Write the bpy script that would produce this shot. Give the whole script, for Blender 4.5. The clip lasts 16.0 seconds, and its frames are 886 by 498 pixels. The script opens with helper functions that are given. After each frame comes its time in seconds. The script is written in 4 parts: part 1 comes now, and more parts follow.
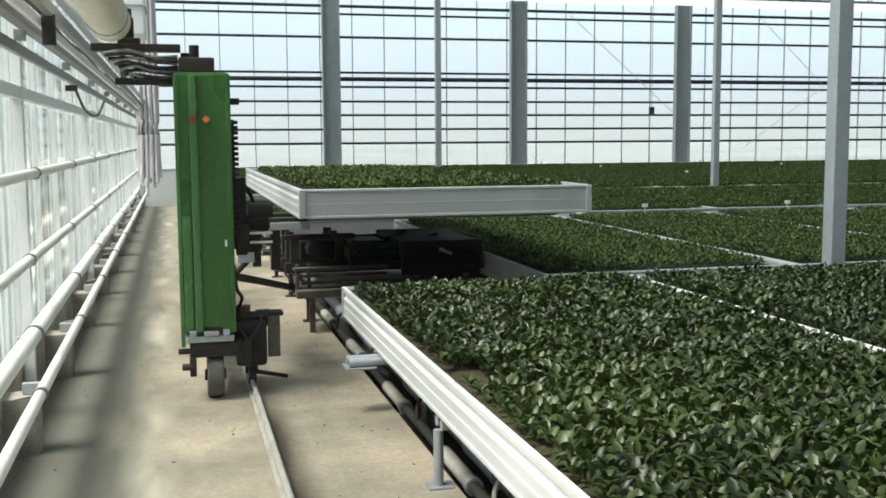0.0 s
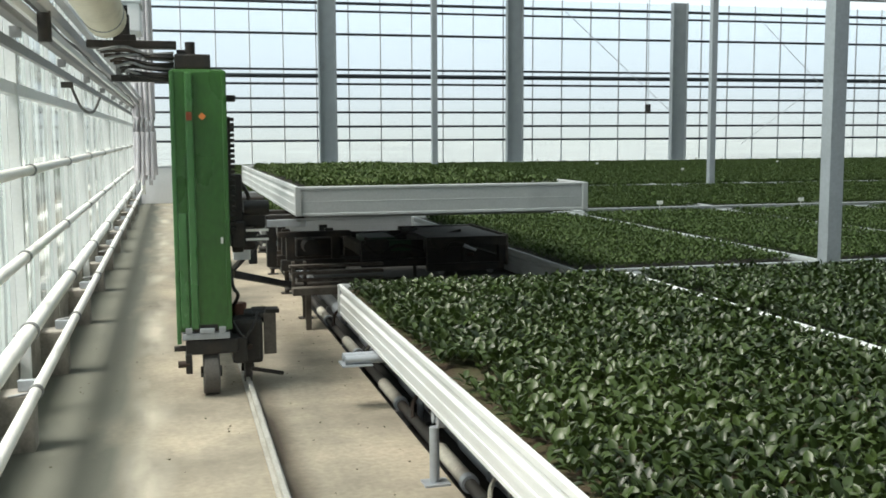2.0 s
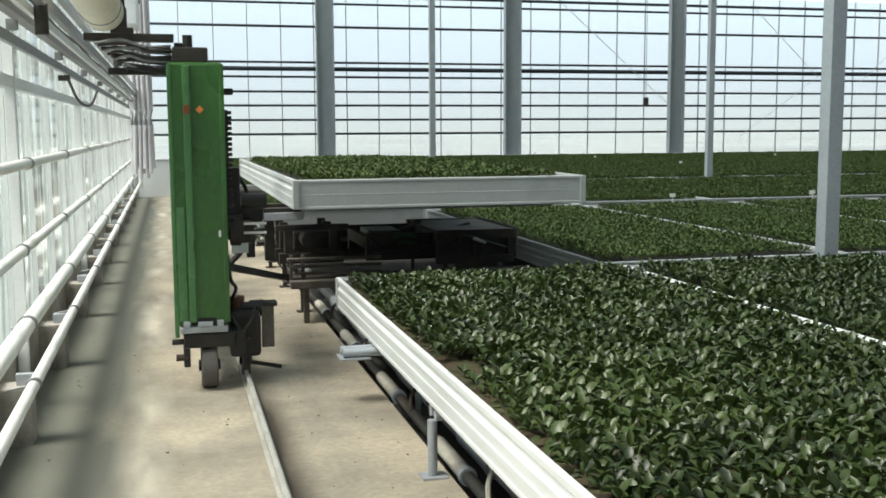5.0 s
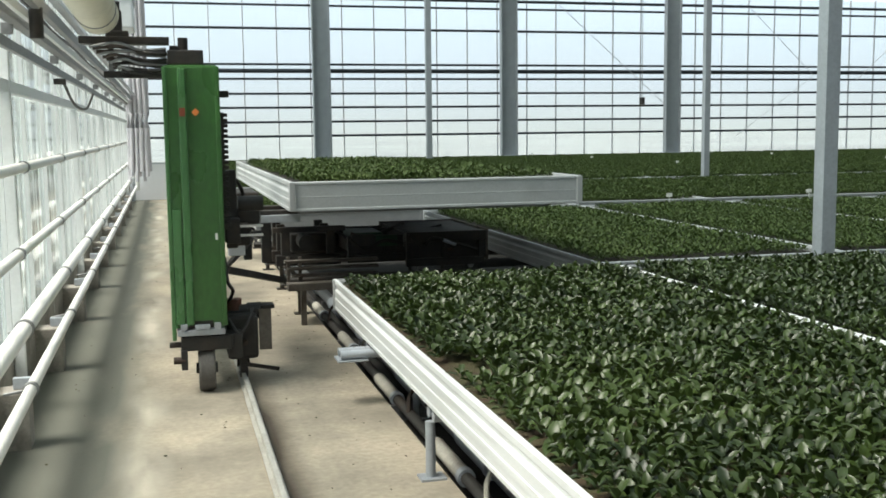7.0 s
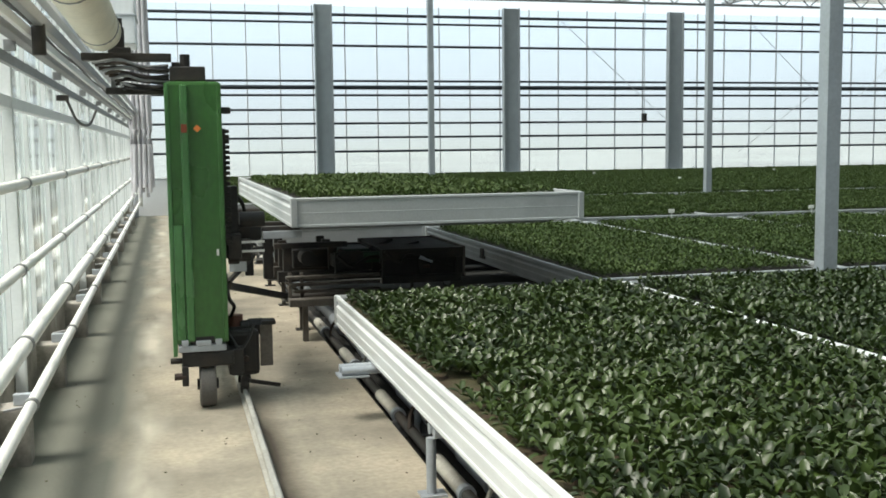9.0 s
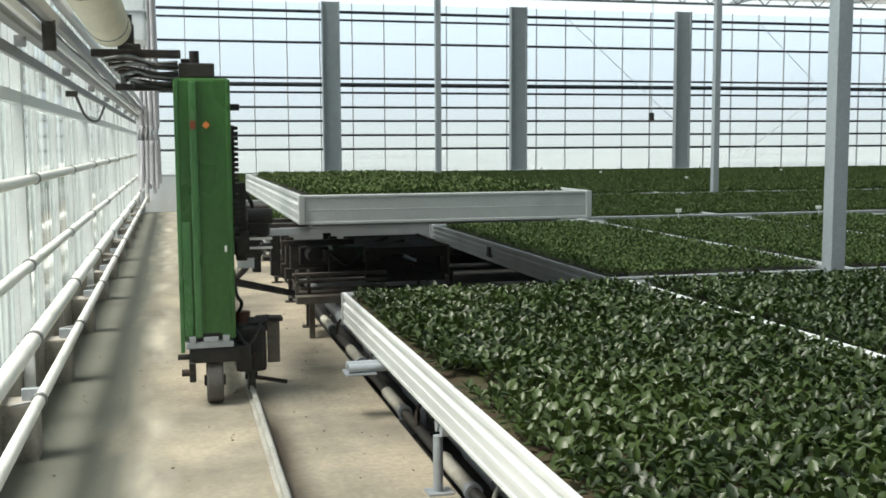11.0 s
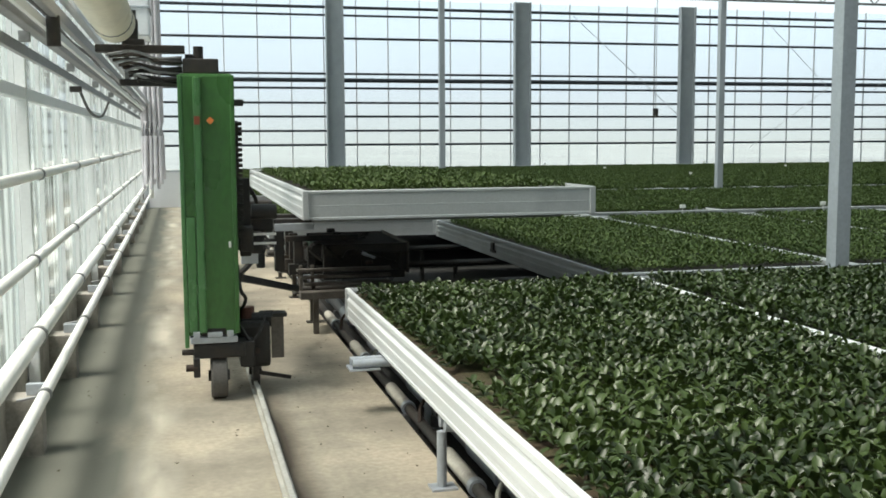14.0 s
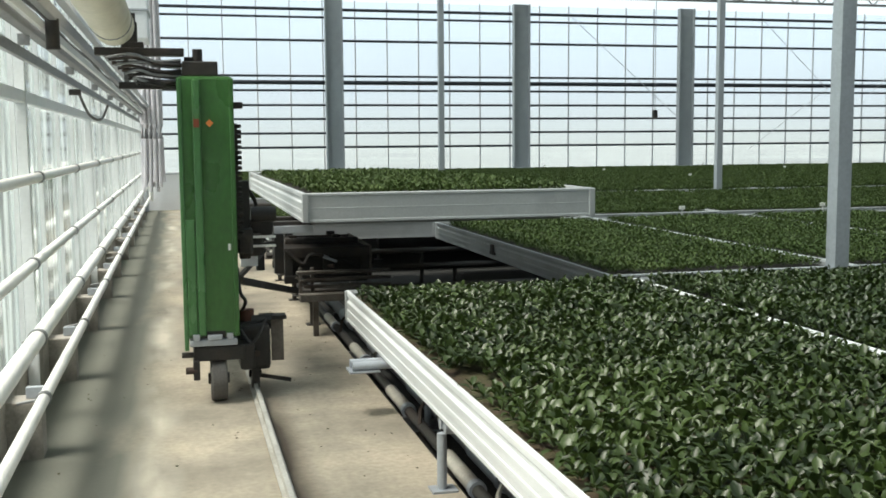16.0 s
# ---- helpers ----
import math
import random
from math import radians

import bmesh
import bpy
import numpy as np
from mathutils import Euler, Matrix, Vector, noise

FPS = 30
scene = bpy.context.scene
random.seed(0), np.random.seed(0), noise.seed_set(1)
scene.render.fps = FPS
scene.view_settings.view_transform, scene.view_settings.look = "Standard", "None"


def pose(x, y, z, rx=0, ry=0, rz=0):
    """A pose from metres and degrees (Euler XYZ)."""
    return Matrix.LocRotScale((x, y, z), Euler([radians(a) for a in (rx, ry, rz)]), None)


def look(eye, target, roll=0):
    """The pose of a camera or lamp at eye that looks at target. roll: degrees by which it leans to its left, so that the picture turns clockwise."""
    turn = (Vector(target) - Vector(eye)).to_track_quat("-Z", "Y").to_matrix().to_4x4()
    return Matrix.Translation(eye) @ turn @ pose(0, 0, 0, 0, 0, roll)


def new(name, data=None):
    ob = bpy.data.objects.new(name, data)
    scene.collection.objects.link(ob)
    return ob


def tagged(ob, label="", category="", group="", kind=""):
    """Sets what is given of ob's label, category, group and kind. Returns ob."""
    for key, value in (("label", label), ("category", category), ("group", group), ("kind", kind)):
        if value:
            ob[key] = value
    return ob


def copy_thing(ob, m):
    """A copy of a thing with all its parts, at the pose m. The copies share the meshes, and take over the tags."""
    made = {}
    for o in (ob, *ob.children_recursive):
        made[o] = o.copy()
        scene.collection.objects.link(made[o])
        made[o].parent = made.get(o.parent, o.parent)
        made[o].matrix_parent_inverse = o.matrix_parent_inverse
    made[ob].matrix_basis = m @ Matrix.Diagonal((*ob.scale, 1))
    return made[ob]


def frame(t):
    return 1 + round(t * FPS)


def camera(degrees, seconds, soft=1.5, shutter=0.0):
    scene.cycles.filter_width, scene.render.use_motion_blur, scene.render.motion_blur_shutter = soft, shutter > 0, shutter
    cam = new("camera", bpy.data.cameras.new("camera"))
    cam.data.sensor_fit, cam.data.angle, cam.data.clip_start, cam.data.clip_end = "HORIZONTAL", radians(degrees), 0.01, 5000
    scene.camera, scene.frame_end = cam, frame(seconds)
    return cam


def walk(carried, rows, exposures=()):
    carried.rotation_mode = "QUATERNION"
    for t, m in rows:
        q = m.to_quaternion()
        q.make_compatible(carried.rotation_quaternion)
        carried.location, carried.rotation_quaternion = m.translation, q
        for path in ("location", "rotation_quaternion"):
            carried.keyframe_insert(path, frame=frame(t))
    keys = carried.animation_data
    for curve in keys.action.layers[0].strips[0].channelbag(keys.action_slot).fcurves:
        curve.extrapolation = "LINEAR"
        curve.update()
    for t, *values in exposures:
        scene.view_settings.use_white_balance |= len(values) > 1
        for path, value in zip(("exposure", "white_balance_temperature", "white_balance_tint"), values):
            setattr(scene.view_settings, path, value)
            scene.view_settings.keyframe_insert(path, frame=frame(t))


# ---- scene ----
# ---- camera ----
EYE = Vector((0, 0, 1.6))


def aim(dx, pitch, yaw, lean):
    """Eye at rest, pitch down, yaw to the right and lean to the right, in degrees."""
    p, w = radians(pitch), radians(yaw)
    way = Vector((math.sin(w) * math.cos(p), math.cos(w) * math.cos(p), -math.sin(p)))
    eye = EYE + Vector((dx, 0, 0))
    return look(eye, eye + way, -lean)


cam = camera(46.3, 16.0, soft=1.7)
ROWS = [
    (0.0, 0, 6.113, 14.399, 0.348),
    (0.5, 0, 6.123, 14.517, 0.433),
    (1.0, 0, 6.183, 14.576, 0.451),
    (1.5, 0, 6.289, 14.607, 0.304),
    (2.0, 0, 6.263, 14.613, 0.279),
    (2.5, 0, 6.235, 14.66, 0.269),
    (3.0, 0, 6.332, 14.63, 0.007),
    (3.5, 0, 6.509, 14.626, 0.076),
    (4.0, 0, 6.561, 14.639, 0.292),
    (6.5, 0, 6.747, 14.846, 0.251),
    (7.0, 0.004, 6.576, 14.863, 0.663),
    (7.5, 0.008, 6.371, 14.867, 0.855),
    (8.0, 0.012, 6.147, 14.852, 0.739),
    (8.5, 0.016, 5.912, 14.694, 0.629),
    (9.0, 0.014, 5.695, 14.714, 0.674),
    (11.5, 0, 5.864, 14.37, 0.261),
    (12.0, 0, 6.006, 14.29, 0.447),
    (12.5, 0, 6.108, 14.204, -0.011),
    (13.0, 0, 6.073, 14.167, -0.139),
    (13.5, 0, 6.027, 14.14, 0.134),
    (14.0, 0, 6.035, 14.197, 0.286),
    (14.5, 0, 6.033, 14.246, 0.341),
    (15.0, 0, 6.066, 14.242, 0.187),
    (15.5, 0, 5.991, 14.239, 0.272),
    (16.0, 0, 5.92, 14.22, 0.43),
]
walk(cam, [(t, aim(dx, p, w, r)) for t, dx, p, w, r in ROWS], exposures=[(0, 0.38), (16, 0.38)])

# ---- world and sun ----
SUN_FROM = Vector((-1.0, -0.18, 1.7)).normalized()
world = bpy.data.worlds.new("world")
scene.world = world
world.use_nodes = True
wn, wl = world.node_tree.nodes, world.node_tree.links
sky = wn.new("ShaderNodeTexSky")
sky.sky_type = "NISHITA"
sky.sun_disc = False
sky.sun_elevation = math.asin(SUN_FROM.z)
sky.sun_rotation = math.atan2(SUN_FROM.x, SUN_FROM.y)
sky.dust_density = 1.2
wn["Background"].inputs["Strength"].default_value = 0.088
wl.new(sky.outputs[0], wn["Background"].inputs["Color"])
sun_data = bpy.data.lights.new("sun", "SUN")
sun_data.energy, sun_data.angle, sun_data.color = 5.6, radians(28.0), (1.0, 0.965, 0.86)
sun = new("sun", sun_data)
sun.matrix_world = look(SUN_FROM * 50, (0, 0, 0))


# ---- materials ----
def material(name, colour, rough=0.6, metal=0.0, vary=0.25, scale=6.0, fine=80.0, bump=0.1, dirt=None, dirt_at=0.62, stretch=(1, 1, 1), spec=0.5, own=0.0):
    """A surface with broad and fine variation, relief and optional stains."""
    m = bpy.data.materials.new(name)
    m.use_nodes = True
    n, l = m.node_tree.nodes, m.node_tree.links
    b = n["Principled BSDF"]
    b.inputs["Metallic"].default_value = metal
    b.inputs["Specular IOR Level"].default_value = spec
    co = n.new("ShaderNodeTexCoord")
    mp = n.new("ShaderNodeMapping")
    mp.inputs["Scale"].default_value = stretch
    l.new(co.outputs["Object"], mp.inputs["Vector"])
    big, small = n.new("ShaderNodeTexNoise"), n.new("ShaderNodeTexNoise")
    for node, s, d in ((big, scale, 6), (small, fine, 4)):
        node.inputs["Scale"].default_value = s
        node.inputs["Detail"].default_value = d
        l.new(mp.outputs[0], node.inputs["Vector"])
    add = n.new("ShaderNodeMath")
    add.operation = "ADD"
    l.new(big.outputs[0], add.inputs[0])
    l.new(small.outputs[0], add.inputs[1])
    rng = n.new("ShaderNodeMapRange")
    rng.inputs["From Min"].default_value, rng.inputs["From Max"].default_value = 0.6, 1.4
    rng.inputs["To Min"].default_value, rng.inputs["To Max"].default_value = 1 - vary, 1 + vary
    l.new(add.outputs[0], rng.inputs["Value"])
    hsv = n.new("ShaderNodeHueSaturation")
    hsv.inputs["Color"].default_value = (*colour, 1)
    last = rng.outputs[0]
    if own:
        info = n.new("ShaderNodeObjectInfo")
        r2 = n.new("ShaderNodeMapRange")
        r2.inputs["To Min"].default_value, r2.inputs["To Max"].default_value = 1 - own, 1 + own
        l.new(info.outputs["Random"], r2.inputs["Value"])
        mul = n.new("ShaderNodeMath")
        mul.operation = "MULTIPLY"
        l.new(last, mul.inputs[0])
        l.new(r2.outputs[0], mul.inputs[1])
        last = mul.outputs[0]
    l.new(last, hsv.inputs["Value"])
    out = hsv.outputs[0]
    if dirt:
        st = n.new("ShaderNodeTexNoise")
        st.inputs["Scale"].default_value, st.inputs["Detail"].default_value = scale * 0.45, 8
        st.inputs["Roughness"].default_value = 0.65
        l.new(mp.outputs[0], st.inputs["Vector"])
        ramp = n.new("ShaderNodeMapRange")
        ramp.inputs["From Min"].default_value, ramp.inputs["From Max"].default_value = dirt_at - 0.12, dirt_at + 0.12
        l.new(st.outputs[0], ramp.inputs["Value"])
        mix = n.new("ShaderNodeMix")
        mix.data_type = "RGBA"
        mix.inputs["B"].default_value = (*dirt, 1)
        l.new(ramp.outputs[0], mix.inputs["Factor"])
        l.new(out, mix.inputs["A"])
        out = mix.outputs["Result"]
    l.new(out, b.inputs["Base Color"])
    rr = n.new("ShaderNodeMapRange")
    rr.inputs["To Min"].default_value, rr.inputs["To Max"].default_value = max(0.05, rough - 0.12), min(1, rough + 0.12)
    l.new(big.outputs[0], rr.inputs["Value"])
    l.new(rr.outputs[0], b.inputs["Roughness"])
    if bump:
        bp = n.new("ShaderNodeBump")
        bp.inputs["Strength"].default_value, bp.inputs["Distance"].default_value = bump, 0.01
        l.new(add.outputs[0], bp.inputs["Height"])
        l.new(bp.outputs[0], b.inputs["Normal"])
    return m


def leaf_material(name, dark, light, rough, spec):
    m = bpy.data.materials.new(name)
    m.use_nodes = True
    n, l = m.node_tree.nodes, m.node_tree.links
    b = n["Principled BSDF"]
    b.inputs["Roughness"].default_value = rough
    b.inputs["Specular IOR Level"].default_value = spec
    geo = n.new("ShaderNodeNewGeometry")
    co = n.new("ShaderNodeTexCoord")
    nz = n.new("ShaderNodeTexNoise")
    nz.inputs["Scale"].default_value = 1.3
    l.new(co.outputs["Object"], nz.inputs["Vector"])
    ad = n.new("ShaderNodeMath")
    ad.operation = "MULTIPLY_ADD"
    ad.inputs[1].default_value = 0.7
    l.new(geo.outputs["Random Per Island"], ad.inputs[0])
    sub = n.new("ShaderNodeMath")
    sub.operation = "SUBTRACT"
    sub.inputs[1].default_value = 0.35
    l.new(nz.outputs[0], sub.inputs[0])
    l.new(sub.outputs[0], ad.inputs[2])
    mix = n.new("ShaderNodeMix")
    mix.data_type = "RGBA"
    mix.inputs["A"].default_value, mix.inputs["B"].default_value = (*dark, 1), (*light, 1)
    l.new(ad.outputs[0], mix.inputs["Factor"])
    l.new(mix.outputs["Result"], b.inputs["Base Color"])
    tr = n.new("ShaderNodeBsdfTranslucent")
    l.new(mix.outputs["Result"], tr.inputs["Color"])
    ms = n.new("ShaderNodeMixShader")
    ms.inputs[0].default_value = 0.15
    l.new(b.outputs[0], ms.inputs[1])
    l.new(tr.outputs[0], ms.inputs[2])
    l.new(ms.outputs[0], n["Material Output"].inputs["Surface"])
    return m


def pane_material(name, haze, tint=(0.95, 0.98, 1.0), streak=0.0):
    """Glass that lets light through, with a hazy share that scatters it and a glossy face."""
    m = bpy.data.materials.new(name)
    m.use_nodes = True
    n, l = m.node_tree.nodes, m.node_tree.links
    n.remove(n["Principled BSDF"])
    clear, milk, gloss = n.new("ShaderNodeBsdfTransparent"), n.new("ShaderNodeBsdfTranslucent"), n.new("ShaderNodeBsdfGlossy")
    clear.inputs[0].default_value = (*tint, 1)
    milk.inputs[0].default_value = (0.70, 0.78, 0.77, 1)
    gloss.inputs["Roughness"].default_value = 0.08
    a, b = n.new("ShaderNodeMixShader"), n.new("ShaderNodeMixShader")
    a.inputs[0].default_value = haze
    if streak:
        co, mp, nz, mr = n.new("ShaderNodeTexCoord"), n.new("ShaderNodeMapping"), n.new("ShaderNodeTexNoise"), n.new("ShaderNodeMapRange")
        mp.inputs["Scale"].default_value = (1.0, 5.0, 0.5)
        nz.inputs["Scale"].default_value, nz.inputs["Detail"].default_value = 1.6, 6
        l.new(co.outputs["Object"], mp.inputs["Vector"])
        l.new(mp.outputs[0], nz.inputs["Vector"])
        l.new(nz.outputs[0], mr.inputs["Value"])
        mr.inputs["From Min"].default_value, mr.inputs["From Max"].default_value = 0.35, 0.65
        mr.inputs["To Min"].default_value, mr.inputs["To Max"].default_value = haze - streak, haze + streak
        l.new(mr.outputs[0], a.inputs[0])
    l.new(clear.outputs[0], a.inputs[1])
    l.new(milk.outputs[0], a.inputs[2])
    fr = n.new("ShaderNodeFresnel")
    fr.inputs[0].default_value = 1.35
    l.new(fr.outputs[0], b.inputs[0])
    l.new(a.outputs[0], b.inputs[1])
    l.new(gloss.outputs[0], b.inputs[2])
    l.new(b.outputs[0], n["Material Output"].inputs["Surface"])
    return m


def glow_material(name, colour, strength):
    m = bpy.data.materials.new(name)
    m.use_nodes = True
    b = m.node_tree.nodes["Principled BSDF"]
    b.inputs["Base Color"].default_value = (*colour, 1)
    b.inputs["Emission Color"].default_value = (*colour, 1)
    b.inputs["Emission Strength"].default_value = strength
    return m


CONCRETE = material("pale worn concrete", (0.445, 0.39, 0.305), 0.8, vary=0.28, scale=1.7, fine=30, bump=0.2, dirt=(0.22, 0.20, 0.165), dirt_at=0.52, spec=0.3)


def tint_floor(m):
    """Greenish grey towards the wall and dark brown beside the rail, both broken up by noise."""
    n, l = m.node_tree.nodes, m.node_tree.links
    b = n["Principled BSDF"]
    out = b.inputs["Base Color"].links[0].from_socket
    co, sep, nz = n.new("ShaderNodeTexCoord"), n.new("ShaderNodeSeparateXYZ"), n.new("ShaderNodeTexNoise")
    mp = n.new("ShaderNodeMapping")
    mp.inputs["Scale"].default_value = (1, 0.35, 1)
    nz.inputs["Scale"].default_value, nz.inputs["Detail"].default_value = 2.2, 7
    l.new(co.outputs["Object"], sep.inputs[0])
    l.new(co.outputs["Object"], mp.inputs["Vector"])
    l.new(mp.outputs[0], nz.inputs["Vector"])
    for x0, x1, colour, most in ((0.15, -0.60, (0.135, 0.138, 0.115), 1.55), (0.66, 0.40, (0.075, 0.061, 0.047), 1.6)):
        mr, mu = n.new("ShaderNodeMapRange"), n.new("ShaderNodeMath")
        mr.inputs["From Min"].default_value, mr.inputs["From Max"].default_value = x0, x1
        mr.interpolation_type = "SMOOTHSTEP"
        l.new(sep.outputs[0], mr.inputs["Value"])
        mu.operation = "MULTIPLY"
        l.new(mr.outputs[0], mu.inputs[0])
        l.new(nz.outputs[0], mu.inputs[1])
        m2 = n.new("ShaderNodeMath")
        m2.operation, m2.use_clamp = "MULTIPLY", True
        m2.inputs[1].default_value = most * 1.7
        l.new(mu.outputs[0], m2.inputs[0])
        # the rail band stays right of x = 0.44 and fades out by y = 7.6
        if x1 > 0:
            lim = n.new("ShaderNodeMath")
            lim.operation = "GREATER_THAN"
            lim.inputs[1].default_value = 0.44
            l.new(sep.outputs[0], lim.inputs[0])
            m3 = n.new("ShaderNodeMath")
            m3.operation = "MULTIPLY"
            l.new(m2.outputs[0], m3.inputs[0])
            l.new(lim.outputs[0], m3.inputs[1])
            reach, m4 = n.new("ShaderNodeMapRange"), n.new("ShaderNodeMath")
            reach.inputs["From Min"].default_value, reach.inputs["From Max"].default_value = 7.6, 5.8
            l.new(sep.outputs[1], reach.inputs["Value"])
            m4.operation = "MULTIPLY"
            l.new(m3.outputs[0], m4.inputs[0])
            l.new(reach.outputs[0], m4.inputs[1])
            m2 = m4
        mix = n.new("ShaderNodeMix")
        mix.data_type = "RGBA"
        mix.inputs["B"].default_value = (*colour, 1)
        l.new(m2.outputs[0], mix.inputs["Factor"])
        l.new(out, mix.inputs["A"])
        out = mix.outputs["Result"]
    # pale polished tyre track, in patches
    off, ab, mr, th, mu, mix = (n.new("ShaderNodeMath"), n.new("ShaderNodeMath"), n.new("ShaderNodeMapRange"), n.new("ShaderNodeMapRange"), n.new("ShaderNodeMath"), n.new("ShaderNodeMix"))
    off.operation, off.inputs[1].default_value = "ADD", 0.17
    ab.operation, mu.operation, mix.data_type = "ABSOLUTE", "MULTIPLY", "RGBA"
    mr.inputs["From Min"].default_value, mr.inputs["From Max"].default_value = 0.17, 0.02
    th.inputs["From Min"].default_value, th.inputs["From Max"].default_value = 0.42, 0.66
    mix.inputs["B"].default_value = (0.52, 0.48, 0.40, 1)
    l.new(sep.outputs[0], off.inputs[0])
    l.new(off.outputs[0], ab.inputs[0])
    l.new(ab.outputs[0], mr.inputs["Value"])
    l.new(nz.outputs[0], th.inputs["Value"])
    l.new(mr.outputs[0], mu.inputs[0])
    l.new(th.outputs[0], mu.inputs[1])
    l.new(mu.outputs[0], mix.inputs["Factor"])
    l.new(out, mix.inputs["A"])
    l.new(mix.outputs["Result"], b.inputs["Base Color"])


tint_floor(CONCRETE)
BLOCK = material("foundation concrete", (0.30, 0.28, 0.25), 0.85, vary=0.3, scale=5, fine=60, bump=0.3, dirt=(0.12, 0.11, 0.10))
ALU = material("mill aluminium", (0.68, 0.70, 0.71), 0.42, 0.12, 0.08, 2.0, 50, 0.03, stretch=(1, 1, 6))
# darker aluminium copy: shade on end rails and later side rails is in the colour
ALU_SHADED = material("shaded dull aluminium", (0.40, 0.42, 0.43), 0.5, 0.15, 0.10, 2.5, 60, 0.04, dirt=(0.30, 0.31, 0.32), dirt_at=0.62)
TRAY_DARK = material("dark wet tray", (0.035, 0.033, 0.030), 0.7, vary=0.4, scale=8)
SOIL = material("mossy potting soil", (0.045, 0.026, 0.014), 0.95, vary=0.5, scale=14, fine=150, bump=0.8, dirt=(0.050, 0.054, 0.018), dirt_at=0.5)
# soil copy with the shadow gap behind the rails painted in as near-black
SOIL_SHADED = material("shaded dark soil", (0.014, 0.012, 0.009), 0.9, vary=0.5, scale=20, fine=150, bump=0.8)
GALV = material("galvanised steel", (0.40, 0.43, 0.47), 0.45, 0.35, 0.14, 3.0, 40, 0.05)
GALV_DARK = material("weathered galvanised steel", (0.22, 0.225, 0.23), 0.55, 0.35, 0.25, 4.0, 50, 0.08)
WHITE_PIPE = material("white painted pipe", (0.80, 0.80, 0.77), 0.4, 0.0, 0.10, 4.0, 60, 0.04, dirt=(0.45, 0.44, 0.40), dirt_at=0.72)
FRAME_WHITE = material("white coated glazing bar", (0.70, 0.72, 0.73), 0.45, 0.0, 0.08, 4.0, 50, 0.03)
DARK_PIPE = material("dark steel pipe", (0.030, 0.036, 0.046), 0.5, 0.2, 0.2, 5.0, 60, 0.04)
GREEN = material("green enamel paint", (0.041, 0.126, 0.031), 0.30, 0.0, 0.22, 2.5, 40, 0.05, dirt=(0.030, 0.078, 0.026), dirt_at=0.58, stretch=(1, 1, 0.5))
# lighter mast green: the sky's highlight on the ribs is put into the colour
GREEN_SHEEN = material("green paint with sky sheen", (0.070, 0.185, 0.066), 0.28, 0.0, 0.25, 3.0, 40, 0.05, dirt=(0.045, 0.13, 0.042), dirt_at=0.55, stretch=(1, 1, 0.4))
GREEN_DARK = material("dark green paint", (0.012, 0.045, 0.02), 0.45, 0.0, 0.25, 5, 50, 0.05)
BLACK = material("grimy black steel", (0.022, 0.021, 0.020), 0.55, 0.2, 0.35, 8, 70, 0.1, dirt=(0.06, 0.045, 0.035), dirt_at=0.6)
BROWN = material("rusty brown steel", (0.050, 0.034, 0.027), 0.75, 0.1, 0.35, 9, 80, 0.2)
RUST = material("reddish rust", (0.10, 0.042, 0.028), 0.8, 0.1, 0.4, 12, 90, 0.25, dirt=(0.04, 0.028, 0.022))
RUBBER = material("dusty grey rubber", (0.11, 0.105, 0.10), 0.85, 0.0, 0.25, 10, 90, 0.15)
CREAM = material("cream fabric duct", (0.70, 0.66, 0.55), 0.8, 0.0, 0.12, 3, 40, 0.08, dirt=(0.40, 0.34, 0.20), dirt_at=0.7)
PANEL_WHITE = material("white insulated panel", (0.78, 0.80, 0.84), 0.5, 0.0, 0.07, 2, 40, 0.03, dirt=(0.55, 0.55, 0.55), dirt_at=0.75)
GROUND = material("pale dry meadow", (0.37, 0.385, 0.36), 0.95, 0.0, 0.3, 0.05, 2.0, 0.2)
COLUMN = material("grey coated column steel", (0.30, 0.33, 0.36), 0.5, 0.1, 0.14, 3.0, 50, 0.04)
RAIL_PAINT = material("scuffed cream rail paint", (0.52, 0.51, 0.47), 0.6, 0.0, 0.2, 5.0, 60, 0.1, dirt=(0.28, 0.26, 0.22), dirt_at=0.6)
PIPE_DUSTY = material("dusty cream pipe", (0.50, 0.48, 0.42), 0.6, 0.0, 0.2, 5.0, 60, 0.08, dirt=(0.24, 0.22, 0.19), dirt_at=0.58)
UNDER = material("dark ground", (0.035, 0.034, 0.032), 0.9, 0.0, 0.4, 3, 40, 0.2)
AMBER = glow_material("amber lamp lens", (0.55, 0.17, 0.04), 0.12)
RED_LAMP = material("red plastic lens", (0.22, 0.05, 0.02), 0.4, vary=0.1)
WHITE_TAG = material("white plastic", (0.82, 0.82, 0.80), 0.5, vary=0.05)
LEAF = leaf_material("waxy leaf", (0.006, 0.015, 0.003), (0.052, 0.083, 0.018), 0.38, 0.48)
# lighter, duller leaf for the lifted, second-row and far tables
LEAF_FAR = leaf_material("pale leaf", (0.034, 0.060, 0.017), (0.078, 0.114, 0.032), 0.55, 0.22)
BAR_PALE = material("pale weathered glazing bar", (0.46, 0.49, 0.53), 0.5, 0.1, 0.12, 3.0, 40, 0.04)
# darker steel for the second row's tracks and the slim floor pipe
TRACK_DARK = material("dark track steel", (0.045, 0.043, 0.040), 0.6, 0.2, 0.3, 6.0, 60, 0.1, dirt=(0.08, 0.062, 0.05), dirt_at=0.6)
RACK = material("dusty brown rack steel", (0.13, 0.115, 0.10), 0.7, 0.1, 0.3, 7.0, 60, 0.12, dirt=(0.06, 0.045, 0.035), dirt_at=0.6)
CURTAIN = material("grey plastic film", (0.58, 0.56, 0.60), 0.5, 0.0, 0.16, 3, 30, 0.15)
